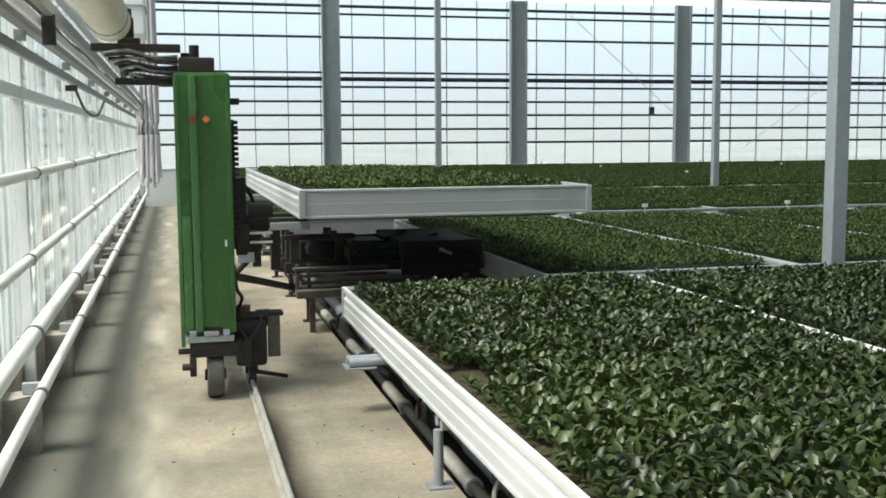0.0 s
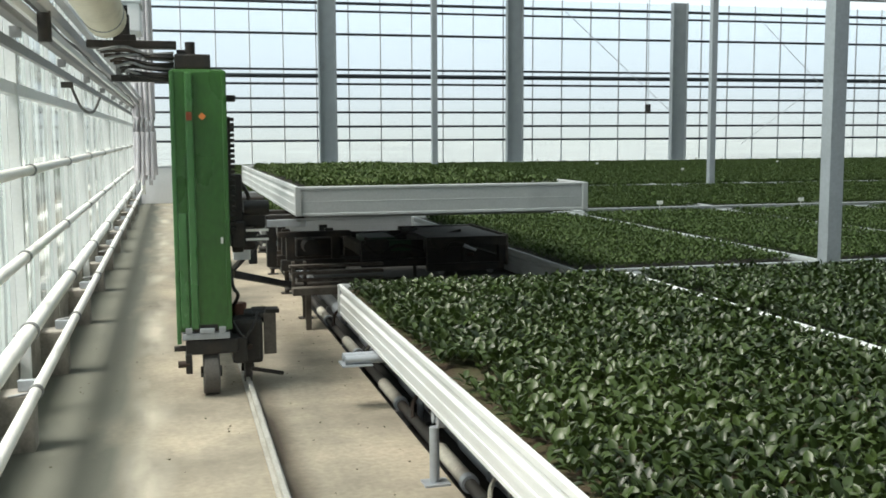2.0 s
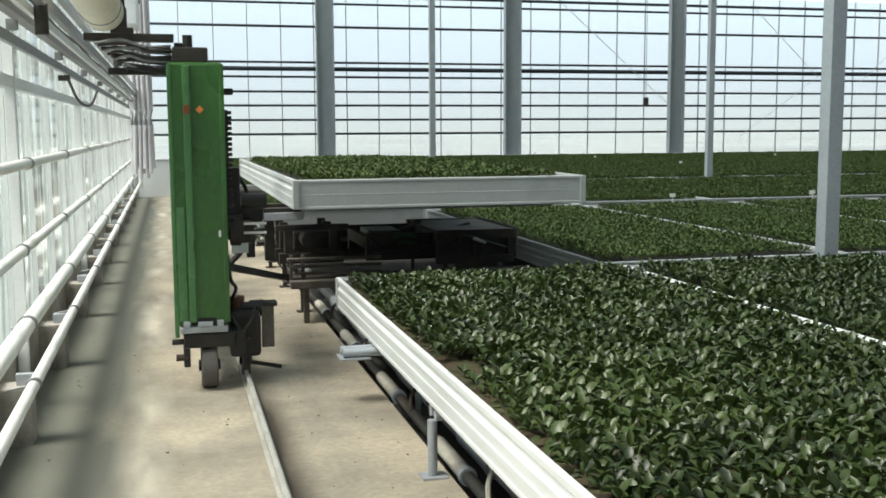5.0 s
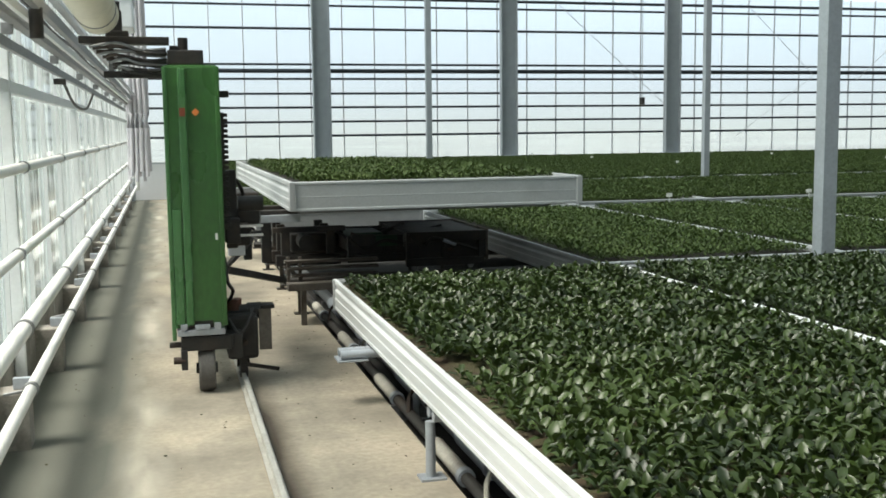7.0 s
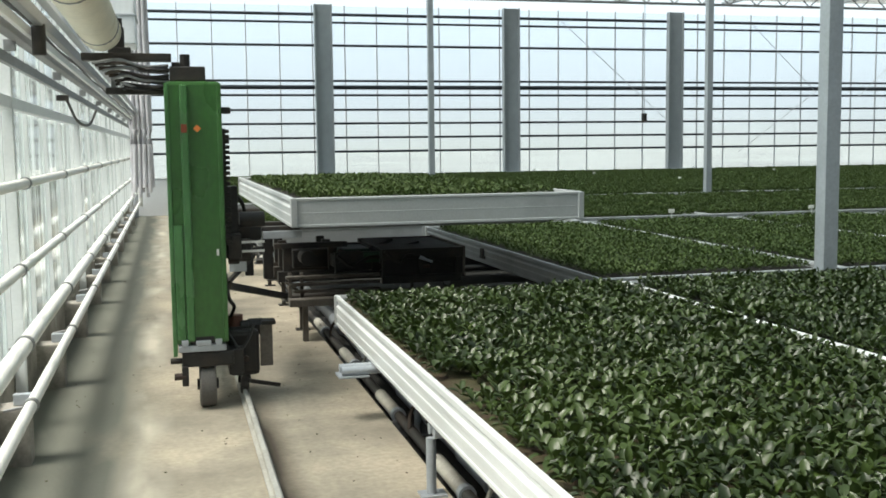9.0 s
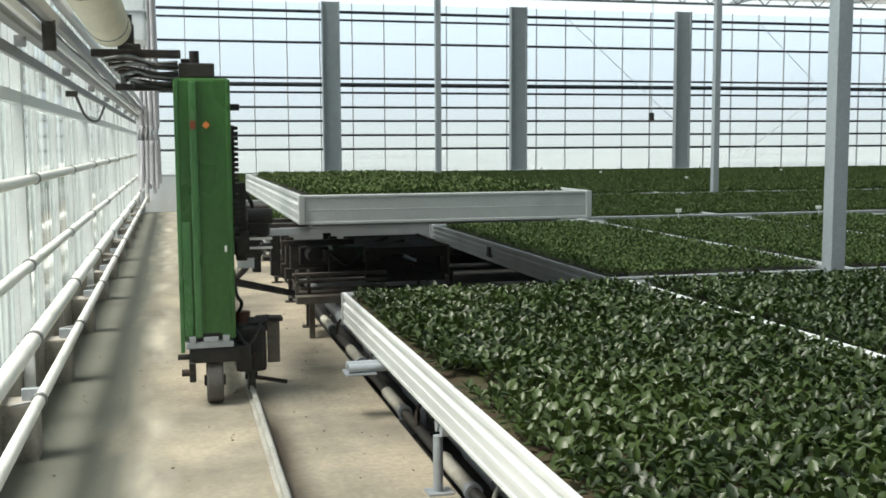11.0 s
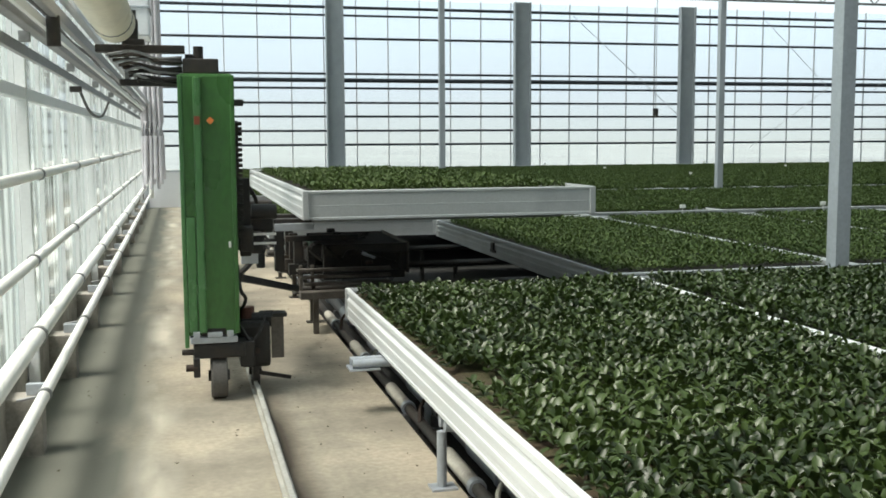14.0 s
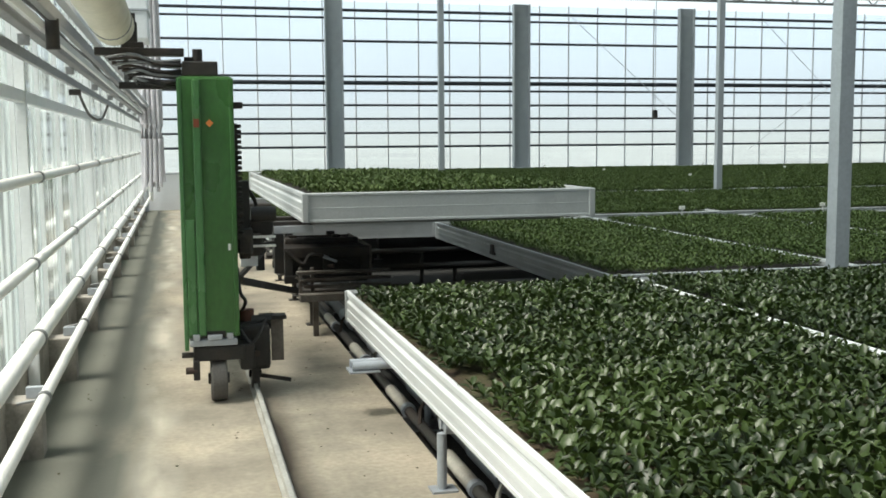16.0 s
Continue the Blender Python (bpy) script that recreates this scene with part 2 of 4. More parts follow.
GLASS = pane_material("clear glass", 0.05)
GLASS_HAZY = pane_material("hazy wall glass", 0.45, (0.85, 0.92, 0.92), 0.3)
GLASS_ROOF = pane_material("light-dimming roof glass", 0.22, (0.93, 0.96, 0.96))


# ---- mesh helpers ----
def mesh_from(name, bm, mat, smooth=False):
    me = bpy.data.meshes.new(name)
    bmesh.ops.recalc_face_normals(bm, faces=bm.faces)
    bm.to_mesh(me)
    bm.free()
    me.materials.append(mat)
    if smooth:
        me.shade_smooth()
        me.set_sharp_from_angle(angle=radians(40))
    return me


def part(name, bm, mat, parent, label="", smooth=False):
    ob = new(name, mesh_from(name, bm, mat, smooth))
    ob.parent = parent
    if label:
        ob["label"] = label
    return ob


def thing(name, label, category, at=(0, 0, 0), group="", kind=""):
    ob = new(name)
    ob.matrix_basis = pose(*at)
    return tagged(ob, label, category, group, kind)


def box(bm, x0, x1, y0, y1, z0, z1, bevel=0.0):
    r = bmesh.ops.create_cube(bm, size=1, matrix=Matrix.Translation(((x0 + x1) / 2, (y0 + y1) / 2, (z0 + z1) / 2)) @ Matrix.Diagonal((abs(x1 - x0), abs(y1 - y0), abs(z1 - z0), 1)))
    if bevel:
        es = list({e for v in r["verts"] for e in v.link_edges})
        bmesh.ops.bevel(bm, geom=es, offset=bevel, segments=2, affect="EDGES", profile=0.6)
    return bm


def tube(bm, p, q, r, seg=12, r2=None):
    p, q = Vector(p), Vector(q)
    d = q - p
    m = Matrix.Translation((p + q) / 2) @ d.to_track_quat("Z", "Y").to_matrix().to_4x4()
    bmesh.ops.create_cone(bm, cap_ends=True, segments=seg, radius1=r, radius2=r if r2 is None else r2, depth=d.length, matrix=m)
    return bm


def beam(bm, p, q, w, h):
    """A square bar from p to q, w across and h high."""
    p, q = Vector(p), Vector(q)
    d = q - p
    m = Matrix.Translation((p + q) / 2) @ d.to_track_quat("Y", "Z").to_matrix().to_4x4() @ Matrix.Diagonal((w, d.length, h, 1))
    bmesh.ops.create_cube(bm, size=1, matrix=m)
    return bm


def hose(bm, pts, r, seg=6, steps=5):
    """A round cable through the points, smoothed."""
    pts = [Vector(p) for p in pts]
    ext = [pts[0] * 2 - pts[1]] + pts + [pts[-1] * 2 - pts[-2]]
    path = []
    for i in range(1, len(ext) - 2):
        a, b, c, d = ext[i - 1:i + 3]
        for k in range(steps):
            u = k / steps
            path.append(0.5 * ((2 * b) + (c - a) * u + (2 * a - 5 * b + 4 * c - d) * u * u + (3 * b - a - 3 * c + d) * u ** 3))
    path.append(pts[-1])
    rings = []
    for i, p in enumerate(path):
        t = (path[min(i + 1, len(path) - 1)] - path[max(i - 1, 0)]).normalized()
        q = t.to_track_quat("Z", "Y")
        rings.append([bm.verts.new(p + q @ Vector((r * math.cos(2 * math.pi * k / seg), r * math.sin(2 * math.pi * k / seg), 0))) for k in range(seg)])
    for a, b in zip(rings, rings[1:]):
        for k in range(seg):
            bm.faces.new((a[k], a[(k + 1) % seg], b[(k + 1) % seg], b[k]))
    bm.faces.new(rings[0][::-1])
    bm.faces.new(rings[-1])
    return bm


def sweep(bm, profile, p, q, out):
    """A profile of (outward, up) pairs swept from p to q, mitred by 45 degrees at both ends."""
    p, q, out = Vector(p), Vector(q), Vector(out)
    d = (q - p).normalized()
    a = [bm.verts.new(p + out * u + Vector((0, 0, w)) - d * u) for u, w in profile]
    b = [bm.verts.new(q + out * u + Vector((0, 0, w)) + d * u) for u, w in profile]
    for i in range(len(profile)):
        j = (i + 1) % len(profile)
        bm.faces.new((a[i], a[j], b[j], b[i]))
    bm.faces.new(a[::-1])
    bm.faces.new(b)
    return bm


B = bmesh.new

# ---- ground, floor and walls ----
WALL_X, END_Y, EAST_X, BACK_Y, EAVES = -0.92, 37.6, 44.0, -6.0, 6.7
ground = tagged(part("ground", box(B(), -1500, 1500, -1500, 1500, -0.6, -0.165), GROUND, None), "pale grassy ground outside the greenhouse", "ground", kind="structure")
# dark ground below the tables, sunk beneath floor level
under = tagged(part("table_ground", box(B(), 1.222, EAST_X, BACK_Y, END_Y, -0.16, -0.12), UNDER, None), "dark ground under the growing tables", "ground", kind="structure")
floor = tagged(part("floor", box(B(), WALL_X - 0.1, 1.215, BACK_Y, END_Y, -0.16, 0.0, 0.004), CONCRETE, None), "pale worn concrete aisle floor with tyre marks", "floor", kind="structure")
# bright hazy distance beyond the gable
haze = bpy.data.materials.new("hazy distance")
haze.use_nodes = True
hn, hl = haze.node_tree.nodes, haze.node_tree.links
co, sep, ramp, em = hn.new("ShaderNodeTexCoord"), hn.new("ShaderNodeSeparateXYZ"), hn.new("ShaderNodeValToRGB"), hn.new("ShaderNodeEmission")
mr = hn.new("ShaderNodeMapRange")
mr.inputs["From Max"].default_value = 40.0
hl.new(co.outputs["Object"], sep.inputs[0])
hl.new(sep.outputs[2], mr.inputs["Value"])
hl.new(mr.outputs[0], ramp.inputs[0])
ramp.color_ramp.elements[0].color = (0.70, 0.735, 0.68, 1)
ramp.color_ramp.elements[1].color = (0.82, 0.94, 1.0, 1)
e = ramp.color_ramp.elements.new(0.42)
e.color = (0.73, 0.80, 0.83, 1)
hl.new(ramp.outputs[0], em.inputs[0])
em.inputs[1].default_value = 0.95
hl.new(em.outputs[0], hn["Material Output"].inputs["Surface"])
tagged(part("backdrop", box(B(), -250, 500, 300, 301, -0.05, 110), haze, None), "bright hazy distance beyond the glass gable", "backdrop", kind="structure")

# floor rail
bm = B()
sweep(bm, [(0, 0), (0.06, 0), (0.06, 0.012), (0.042, 0.012), (0.042, 0.05), (0.018, 0.05), (0.018, 0.012), (0, 0.012)], (0.405, BACK_Y + 0.3, 0.002), (0.405, 25.5, 0.002), (1, 0, 0))
tagged(part("floor_rail", bm, RAIL_PAINT, None), "pale painted guide rail along the concrete aisle", "rail", kind="structure")


def wall_frame(name, label):
    return thing(name, label, "wall", kind="structure")


# far gable
far = wall_frame("wall_north", "tall glazed gable wall with grey steel columns")
PITCH = 1.1727
x = 2.79 - PITCH * 3
bars = []
while x < EAST_X:
    bars.append(x)
    x += PITCH
heights = (0.58, 3.73, 6.65)
me_bar = mesh_from("glazing_bar", box(B(), -0.017, 0.017, -0.03, 0.03, -0.12, 6.65), BAR_PALE)
for i, x in enumerate(bars):
    ob = new("glazing_bar", me_bar)
    ob.parent, ob.location = far, (x, END_Y, 0)
me_p = [mesh_from("pane", box(B(), 0.03, PITCH - 0.03, -0.003, 0.003, z0 + 0.03, z1 - 0.03), GLASS) for z0, z1 in zip(heights, heights[1:])]
me_low = mesh_from("panel", box(B(), 0.027, PITCH - 0.027, -0.02, 0.02, -0.12, 0.60), PANEL_WHITE)
for x in bars:
    for me in me_p + [me_low]:
        ob = new(me.name.split(".")[0], me)
        ob.parent, ob.location = far, (x, END_Y, 0)
        ob.visible_shadow = me is me_low
for z, r, mat in ((5.21, 0.05, DARK_PIPE), (6.02, 0.045, DARK_PIPE), (6.3, 0.06, DARK_PIPE), (3.96, 0.045, DARK_PIPE), (3.73, 0.085, DARK_PIPE), (3.45, 0.045, DARK_PIPE), (2.93, 0.045, DARK_PIPE), (2.44, 0.045, DARK_PIPE), (1.93, 0.045, DARK_PIPE), (1.43, 0.045, DARK_PIPE)):
    part("heating_pipe", tube(B(), (WALL_X + 0.2, END_Y - 0.22, z), (EAST_X, END_Y - 0.22, z), r * 0.9, 10), mat, far, "dark horizontal pipe", True)
for cx in (5.44, 12.42, 19.10, 25.90, 32.75, 39.6):
    col = thing("steel_column", "broad grey steel column against the gable glass", "column", (cx, END_Y - 0.62, 0), "gable columns")
    bm = box(B(), -0.29, 0.29, -0.02, 0.02, -0.12, 6.6)
    part("web", bm, COLUMN, col)
    for s in (-1, 1):
        part("flange", box(B(), s * 0.29 - 0.025, s * 0.29 + 0.025, -0.12, 0.12, -0.12, 6.6, 0.004), COLUMN, col)
    part("base_plate", box(B(), -0.42, 0.42, -0.2, 0.2, -0.12, 0.62, 0.01), COLUMN, col)
# wind bracing
for x0, x1, z0, z1 in ((14.5, 19.0, 6.2, 2.4), (22.0, 25.5, 1.2, 3.6), (25.5, 22.6, 3.6, 6.2), (27.5, 30.5, 3.4, 6.0)):
    tagged(part("brace", tube(B(), (x0, END_Y - 0.4, z0), (x1, END_Y - 0.4, z1), 0.013, 6), GALV, None), "thin diagonal wind brace rod", "brace", "wind braces", "structure")

# long wall beside the aisle
west = wall_frame("wall_west", "glazed side wall with white bars beside the aisle")
STEP = 1.12
ys = [BACK_Y + STEP * k for k in range(int((END_Y - BACK_Y) / STEP) + 1)]
me_bar = mesh_from("glazing_bar", box(B(), -0.03, 0.03, -0.014, 0.014, 0.2, EAVES), FRAME_WHITE)
me_pane = [mesh_from("pane", box(B(), -0.003, 0.003, 0.018, STEP - 0.018, z0 + 0.02, z1 - 0.02), GLASS_HAZY) for z0, z1 in ((0.36, 1.88), (1.88, 4.2), (4.2, 6.65))]
me_plinth = mesh_from("plinth_panel", box(B(), -0.03, 0.03, 0.0, STEP - 0.004, -0.05, 0.37, 0.004), BLOCK)
for y in ys:
    ob = new("glazing_bar", me_bar)
    ob.parent, ob.location = west, (WALL_X, y, 0)
    for me in me_pane + [me_plinth]:
        ob = new(me.name.split(".")[0], me)
        ob.parent, ob.location = west, (WALL_X, y, 0)
        ob.visible_shadow = me is me_plinth
for z in (1.87, 4.2):
    part("glazing_rail", box(B(), WALL_X + 0.032, WALL_X + 0.09, BACK_Y, END_Y, z - 0.035, z + 0.035, 0.006), FRAME_WHITE, west)
me_post = mesh_from("wall_post", box(B(), 0.035, 0.095, -0.026, 0.026, -0.02, EAVES, 0.005), FRAME_WHITE)
for k in range(10):
    ob = new("wall_post", me_post)
    ob.parent, ob.location = west, (WALL_X, BACK_Y + STEP * (3 + 4 * k), 0)

# heating pipes on the long wall, with their clamps
for px, pz, r, label in ((-0.80, 1.41, 0.030, "slim white heating pipe on the glazed wall"), (-0.79, 0.95, 0.030, "white heating pipe with clamps on the wall"), (-0.74, 0.60, 0.042, "thick white heating pipe near the floor"), (-0.69, 0.34, 0.030, "lowest white heating pipe above the floor")):
    pipe = thing("heating_pipe", label, "pipe", (px, 0, pz), "wall heating pipes")
    part("tube", tube(B(), (0, BACK_Y + 0.2, 0), (0, 25.4, 0), r, 14), WHITE_PIPE, pipe, smooth=True)
    me_c = mesh_from("clamp", tube(tube(B(), (0, -0.02, 0), (0, 0.02, 0), r + 0.008, 14), (0, 0, 0), (WALL_X + 0.1 - px, 0, -0.02), 0.008, 6), GALV_DARK, True)
    for k in range(12):
        ob = new("clamp", me_c)
        ob.parent, ob.location = pipe, (0, -3.9 + 2.24 * k + pz, 0)
riser = thing("riser_pipe", "white vertical riser joining the wall pipes", "pipe", (-0.66, 25.45, 0))
part("tube", tube(B(), (0, 0, 0.25), (0, 0, 2.4), 0.05, 12), WHITE_PIPE, riser, smooth=True)
part("tube", tube(B(), (-0.12, 0.12, 0), (-0.12, 0.12, 4.4), 0.06, 12), GALV, riser, smooth=True)
me_b = mesh_from("block", box(B(), -0.13, 0.06, -0.09, 0.09, -0.02, 0.30, 0.012), BLOCK)
base = thing("concrete_footing", "rough concrete footing block under the wall pipes", "footing", (-0.78, -4.0, 0), "wall footings")
ob = new("block", me_b)
ob.parent = base
me_br = mesh_from("bracket", box(B(), -0.02, 0.08, -0.02, 0.02, 0.302, 0.36, 0.003), GALV)
ob = new("bracket", me_br)
ob.parent = base
for k in range(1, 15):
    copy_thing(base, pose(-0.78, -4.0 + 1.9 * k + 0.05 * ((k * 7) % 3), 0))

# closing walls, roof; the unseen south wall is solid to cut light from behind
for name, m in (("wall_east", (EAST_X, EAST_X + 0.06, BACK_Y, END_Y)), ("wall_south", (WALL_X, EAST_X, BACK_Y - 0.06, BACK_Y))):
    w = wall_frame(name, "plain unseen greenhouse end wall")
    lo = part("panel", box(B(), *m, -0.05, 0.9), PANEL_WHITE, w)
    gl = part("pane" if name == "wall_east" else "light_block", box(B(), *m, 0.9, EAVES), GLASS_HAZY if name == "wall_east" else COLUMN, w)
    gl.visible_shadow = name == "wall_south"
# roof glass out of view, its haze added to dim tables away from the wall
tagged(part("ceiling", box(B(), WALL_X, EAST_X, BACK_Y, END_Y, EAVES + 0.5, EAVES + 0.51), GLASS_ROOF, None), "unseen glass greenhouse roof hazed to dim the light", "roof", kind="structure")
for k in range(11):
    gx = WALL_X + 4.4 * k + 0.02
    tagged(part("gutter", box(B(), gx - 0.09, gx + 0.09, BACK_Y, END_Y - 0.7, EAVES + 0.2, EAVES + 0.32, 0.01), GALV, None), "galvanised roof gutter between glass bays", "gutter", "roof gutters", "structure")
for y in (-4.7, 7.28, 19.25, 31.22):
    tr = thing("roof_truss", "galvanised lattice truss under the glass roof", "truss", (0, y, 0), "roof trusses", "structure")
    part("chord", box(B(), WALL_X, EAST_X, -0.04, 0.04, 6.06, 6.13), GALV_DARK, tr)
    part("chord", box(B(), WALL_X, EAST_X, -0.04, 0.04, 6.5, 6.58), GALV_DARK, tr)
    bm = B()
    for k in range(44):
        beam(bm, (WALL_X + k, 0, 6.1), (WALL_X + k + 0.5, 0, 6.54), 0.03, 0.03)
        beam(bm, (WALL_X + k + 0.5, 0, 6.54), (WALL_X + k + 1, 0, 6.1), 0.03, 0.03)
    part("lattice", bm, GALV_DARK, tr)

# inner posts
for px, py, w in ((5.13, 7.28, 0.064), (10.71, 19.25, 0.062), (7.88, 31.2, 0.085)):
    post = thing("greenhouse_post", "square galvanised steel post between the tables", "post", (px, py, 0), "inner posts")
    part("shaft", box(B(), -w, w, -w, w, 0, 6.1, 0.006), GALV, post)
    part("base_plate", box(B(), -0.16, 0.16, -0.13, 0.13, -0.12, 0.012), GALV_DARK, post)

# white box closing the aisle
cab = thing("white_partition", "low white panelled partition at the aisle end", "partition", (-0.4, 25.86, 0))
part("panel", box(B(), -0.42, 0.42, -0.03, 0.03, 0.0, 0.86, 0.008), PANEL_WHITE, cab)
part("cap", box(B(), -0.44, 0.44, -0.04, 0.04, 0.86, 0.89, 0.004), GALV, cab)

curtain = thing("gathered_curtain", "gathered grey plastic screen hanging by the wall", "curtain", (-0.52, 22.0, 0))
for k in range(9):
    x = -0.20 + 0.05 * k
    part("pleat", hose(B(), [(x, 0.05 * (-1) ** k, 0.62 + 0.10 * (k % 3)), (x * 0.93 + 0.015 * (k % 2), 0.03 * (-1) ** k, 1.7), (x * 0.95, 0.04 * (-1) ** k, 3.2), (x * 0.8, 0, 6.6)], 0.036 + 0.006 * (k % 3), 8, 4), CURTAIN, curtain, smooth=True)
part("track", tube(B(), (0, -0.4, 6.6), (0, 0.4, 6.6), 0.02, 6), GALV, curtain)

# ---- growing tables ----
LONG, WIDE, RAIL_H = 5.65, 2.14, 0.21
TOP = 0.55
PROFILE = [(0, 0), (0.034, 0), (0.034, 0.018), (0.030, 0.022), (0.030, 0.052), (0.034, 0.056), (0.034, 0.082), (0.030, 0.086), (0.030, 0.116), (0.034, 0.120), (0.034, 0.136), (0.020, 0.148), (0.020, 0.164), (0.030, 0.178), (0.031, 0.204), (0.026, 0.21), (0.010, 0.21), (0.004, 0.20), (0, 0.19)]


BASE = -0.018


FINE = ((0.0, 0.10), (0.36, 0.92), (0.76, 0.90), (1.0, 0.16))
PLAIN = ((0.0, 0.08), (0.55, 1.0), (1.0, 0.06))


def leaf(rnd, verts, faces, at, turn, lean, size, rows=FINE):
    """One cupped pointed leaf springing from at."""
    m = Matrix.Translation(at) @ Matrix.Rotation(turn, 4, "Z") @ Matrix.Rotation(lean, 4, "X")
    w = size * rnd.uniform(0.25, 0.37)
    cup = size * rnd.uniform(0.08, 0.30)
    droop = size * rnd.uniform(0.10, 0.55)
    k = len(verts)
    if rows is None:
        for x, y, z in ((0, 0, 0), (-w, size * 0.55, cup), (0, size, -droop * 0.6), (w, size * 0.55, cup)):
            verts.append(m @ Vector((x, y, z)))
        faces.extend(((k, k + 3, k + 2), (k, k + 2, k + 1)))
        return
    for u, ww in rows:
        y, z = size * u, -droop * u * u
        for s in (-1, 0, 1):
            verts.append(m @ Vector((s * w * ww, y, z + cup * abs(s) * ww)))
    for i in range(len(rows) - 1):
        for j in range(2):
            a = k + i * 3 + j
            faces.append((a, a + 1, a + 4, a + 3))


def plant(rnd, verts, faces, x, y, z, size, leaves, rows=FINE):
    t0 = rnd.uniform(0, 6.28)
    for i in range(leaves):
        turn = t0 + i * 2.4 + rnd.uniform(-0.3, 0.3)
        inner = i / max(1, leaves - 1)
        lean = radians(24 + 46 * inner + rnd.uniform(-26, 24))
        h = z + size * (0.35 + 0.45 * inner)
        leaf(rnd, verts, faces, Vector((x - 0.006 * math.sin(turn), y + 0.006 * math.cos(turn), h)), turn, lean, size * rnd.uniform(0.78, 1.12), rows)


def crop_mesh(name, seed, step, size, leaves, mat, skip=None, rows=FINE, low=0.0):
    rnd = random.Random(seed)
    verts, faces = [], []
    nx, ny = int((WIDE - 0.02) / step), int((LONG - 0.02) / step)
    for i in range(nx):
        for j in range(ny):
            x = -WIDE / 2 + 0.01 + step * (i + 0.5 + rnd.uniform(-0.22, 0.22))
            y = 0.01 + step * (j + 0.5 + rnd.uniform(-0.28, 0.28))
            if skip and skip(x, y, rnd):
                continue
            g = 1.0 + 0.22 * noise.noise(Vector((x * 1.7, y * 1.7, seed))) + rnd.uniform(-0.1, 0.12)
            plant(rnd, verts, faces, x, y, BASE - low, size * g, leaves, rows)
    me = bpy.data.meshes.new(name)
    me.from_pydata(verts, [], faces)
    me.materials.append(mat)
    me.shade_smooth()
    return me


def picked(x, y):
    return x < -0.11 and 1.55 < y < 2.594


def gap_one(x, y, rnd):
    """The worn patch of bare soil by the edge, and the place of the single plants."""
    d = ((x + 0.95) / 0.10) ** 2 + ((y - 2.82) / 0.24) ** 2
    if picked(x, y):
        return True
    return d < 1 or (x > 1.03 and rnd.random() < 0.3) or y > LONG - 0.05 or x < -1.035 or (x < -1.0 and rnd.random() < 0.4)


def gap_edge(x, y, rnd):
    return y < 0.06 or y > LONG - 0.06 or (abs(x) > 1.02 and rnd.random() < 0.25)


def gap_rim(x, y, rnd):
    """A bare rim of soil, coloured dark as in shade, along the near end and one side."""
    return y < 0.26 + rnd.uniform(-0.03, 0.03) or y > LONG - 0.06 or x < -0.965 + rnd.uniform(-0.03, 0.03) or (x > 1.02 and rnd.random() < 0.3)


CROP_ONE = crop_mesh("crop", 3, 0.058, 0.051, 6, LEAF, gap_one, FINE, 0.018)
CROP_NEAR = crop_mesh("crop", 5, 0.058, 0.049, 6, LEAF, gap_edge, FINE, 0.010)
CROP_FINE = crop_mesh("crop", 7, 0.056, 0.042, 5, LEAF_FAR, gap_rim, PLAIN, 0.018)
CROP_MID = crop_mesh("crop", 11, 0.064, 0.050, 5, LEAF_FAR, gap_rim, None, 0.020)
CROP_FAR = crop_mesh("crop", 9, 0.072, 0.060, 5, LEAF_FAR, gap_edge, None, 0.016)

long_me = [mesh_from("side_rail", sweep(B(), PROFILE, (0, 0, 0), (0, LONG, 0), (-1, 0, 0)), m) for m in (ALU, ALU_SHADED)]
FLAT = [(0, 0), (0.024, 0), (0.024, 0.016), (0.021, 0.020), (0.021, 0.098), (0.0225, 0.101), (0.021, 0.104), (0.021, 0.186), (0.026, 0.190), (0.026, 0.204), (0.020, 0.21), (0.008, 0.21), (0.004, 0.20), (0, 0.19)]
short_me = mesh_from("end_rail", sweep(B(), FLAT, (-WIDE / 2, 0, 0), (WIDE / 2, 0, 0), (0, -1, 0)), ALU_SHADED)
bm = B()
box(bm, -WIDE / 2 + 0.002, WIDE / 2 - 0.002, 0.002, LONG - 0.002, 0.03, 0.045)
TRAY_ME = mesh_from("tray_bottom", bm, TRAY_DARK)
SOIL_ME = [mesh_from("soil", box(B(), -WIDE / 2 + 0.006, WIDE / 2 - 0.006, 0.006, LONG - 0.006, 0.046, 0.165), m) for m in (SOIL, SOIL_SHADED)]
CROSS_ME = mesh_from("cross_bar", box(B(), -WIDE / 2 + 0.003, WIDE / 2 - 0.003, -0.025, 0.025, -0.012, 0.029, 0.004), GALV_DARK)


CAP_ME = mesh_from("corner_cap", box(B(), -0.021, 0.021, -0.036, 0.036, 0.002, 0.207, 0.004), ALU_SHADED)
TAG_ME = mesh_from("tag", box(box(B(), -0.045, 0.045, -0.004, 0.004, 0.085, 0.135, 0.003), -0.004, 0.004, -0.003, 0.003, -0.04, 0.085), WHITE_TAG)


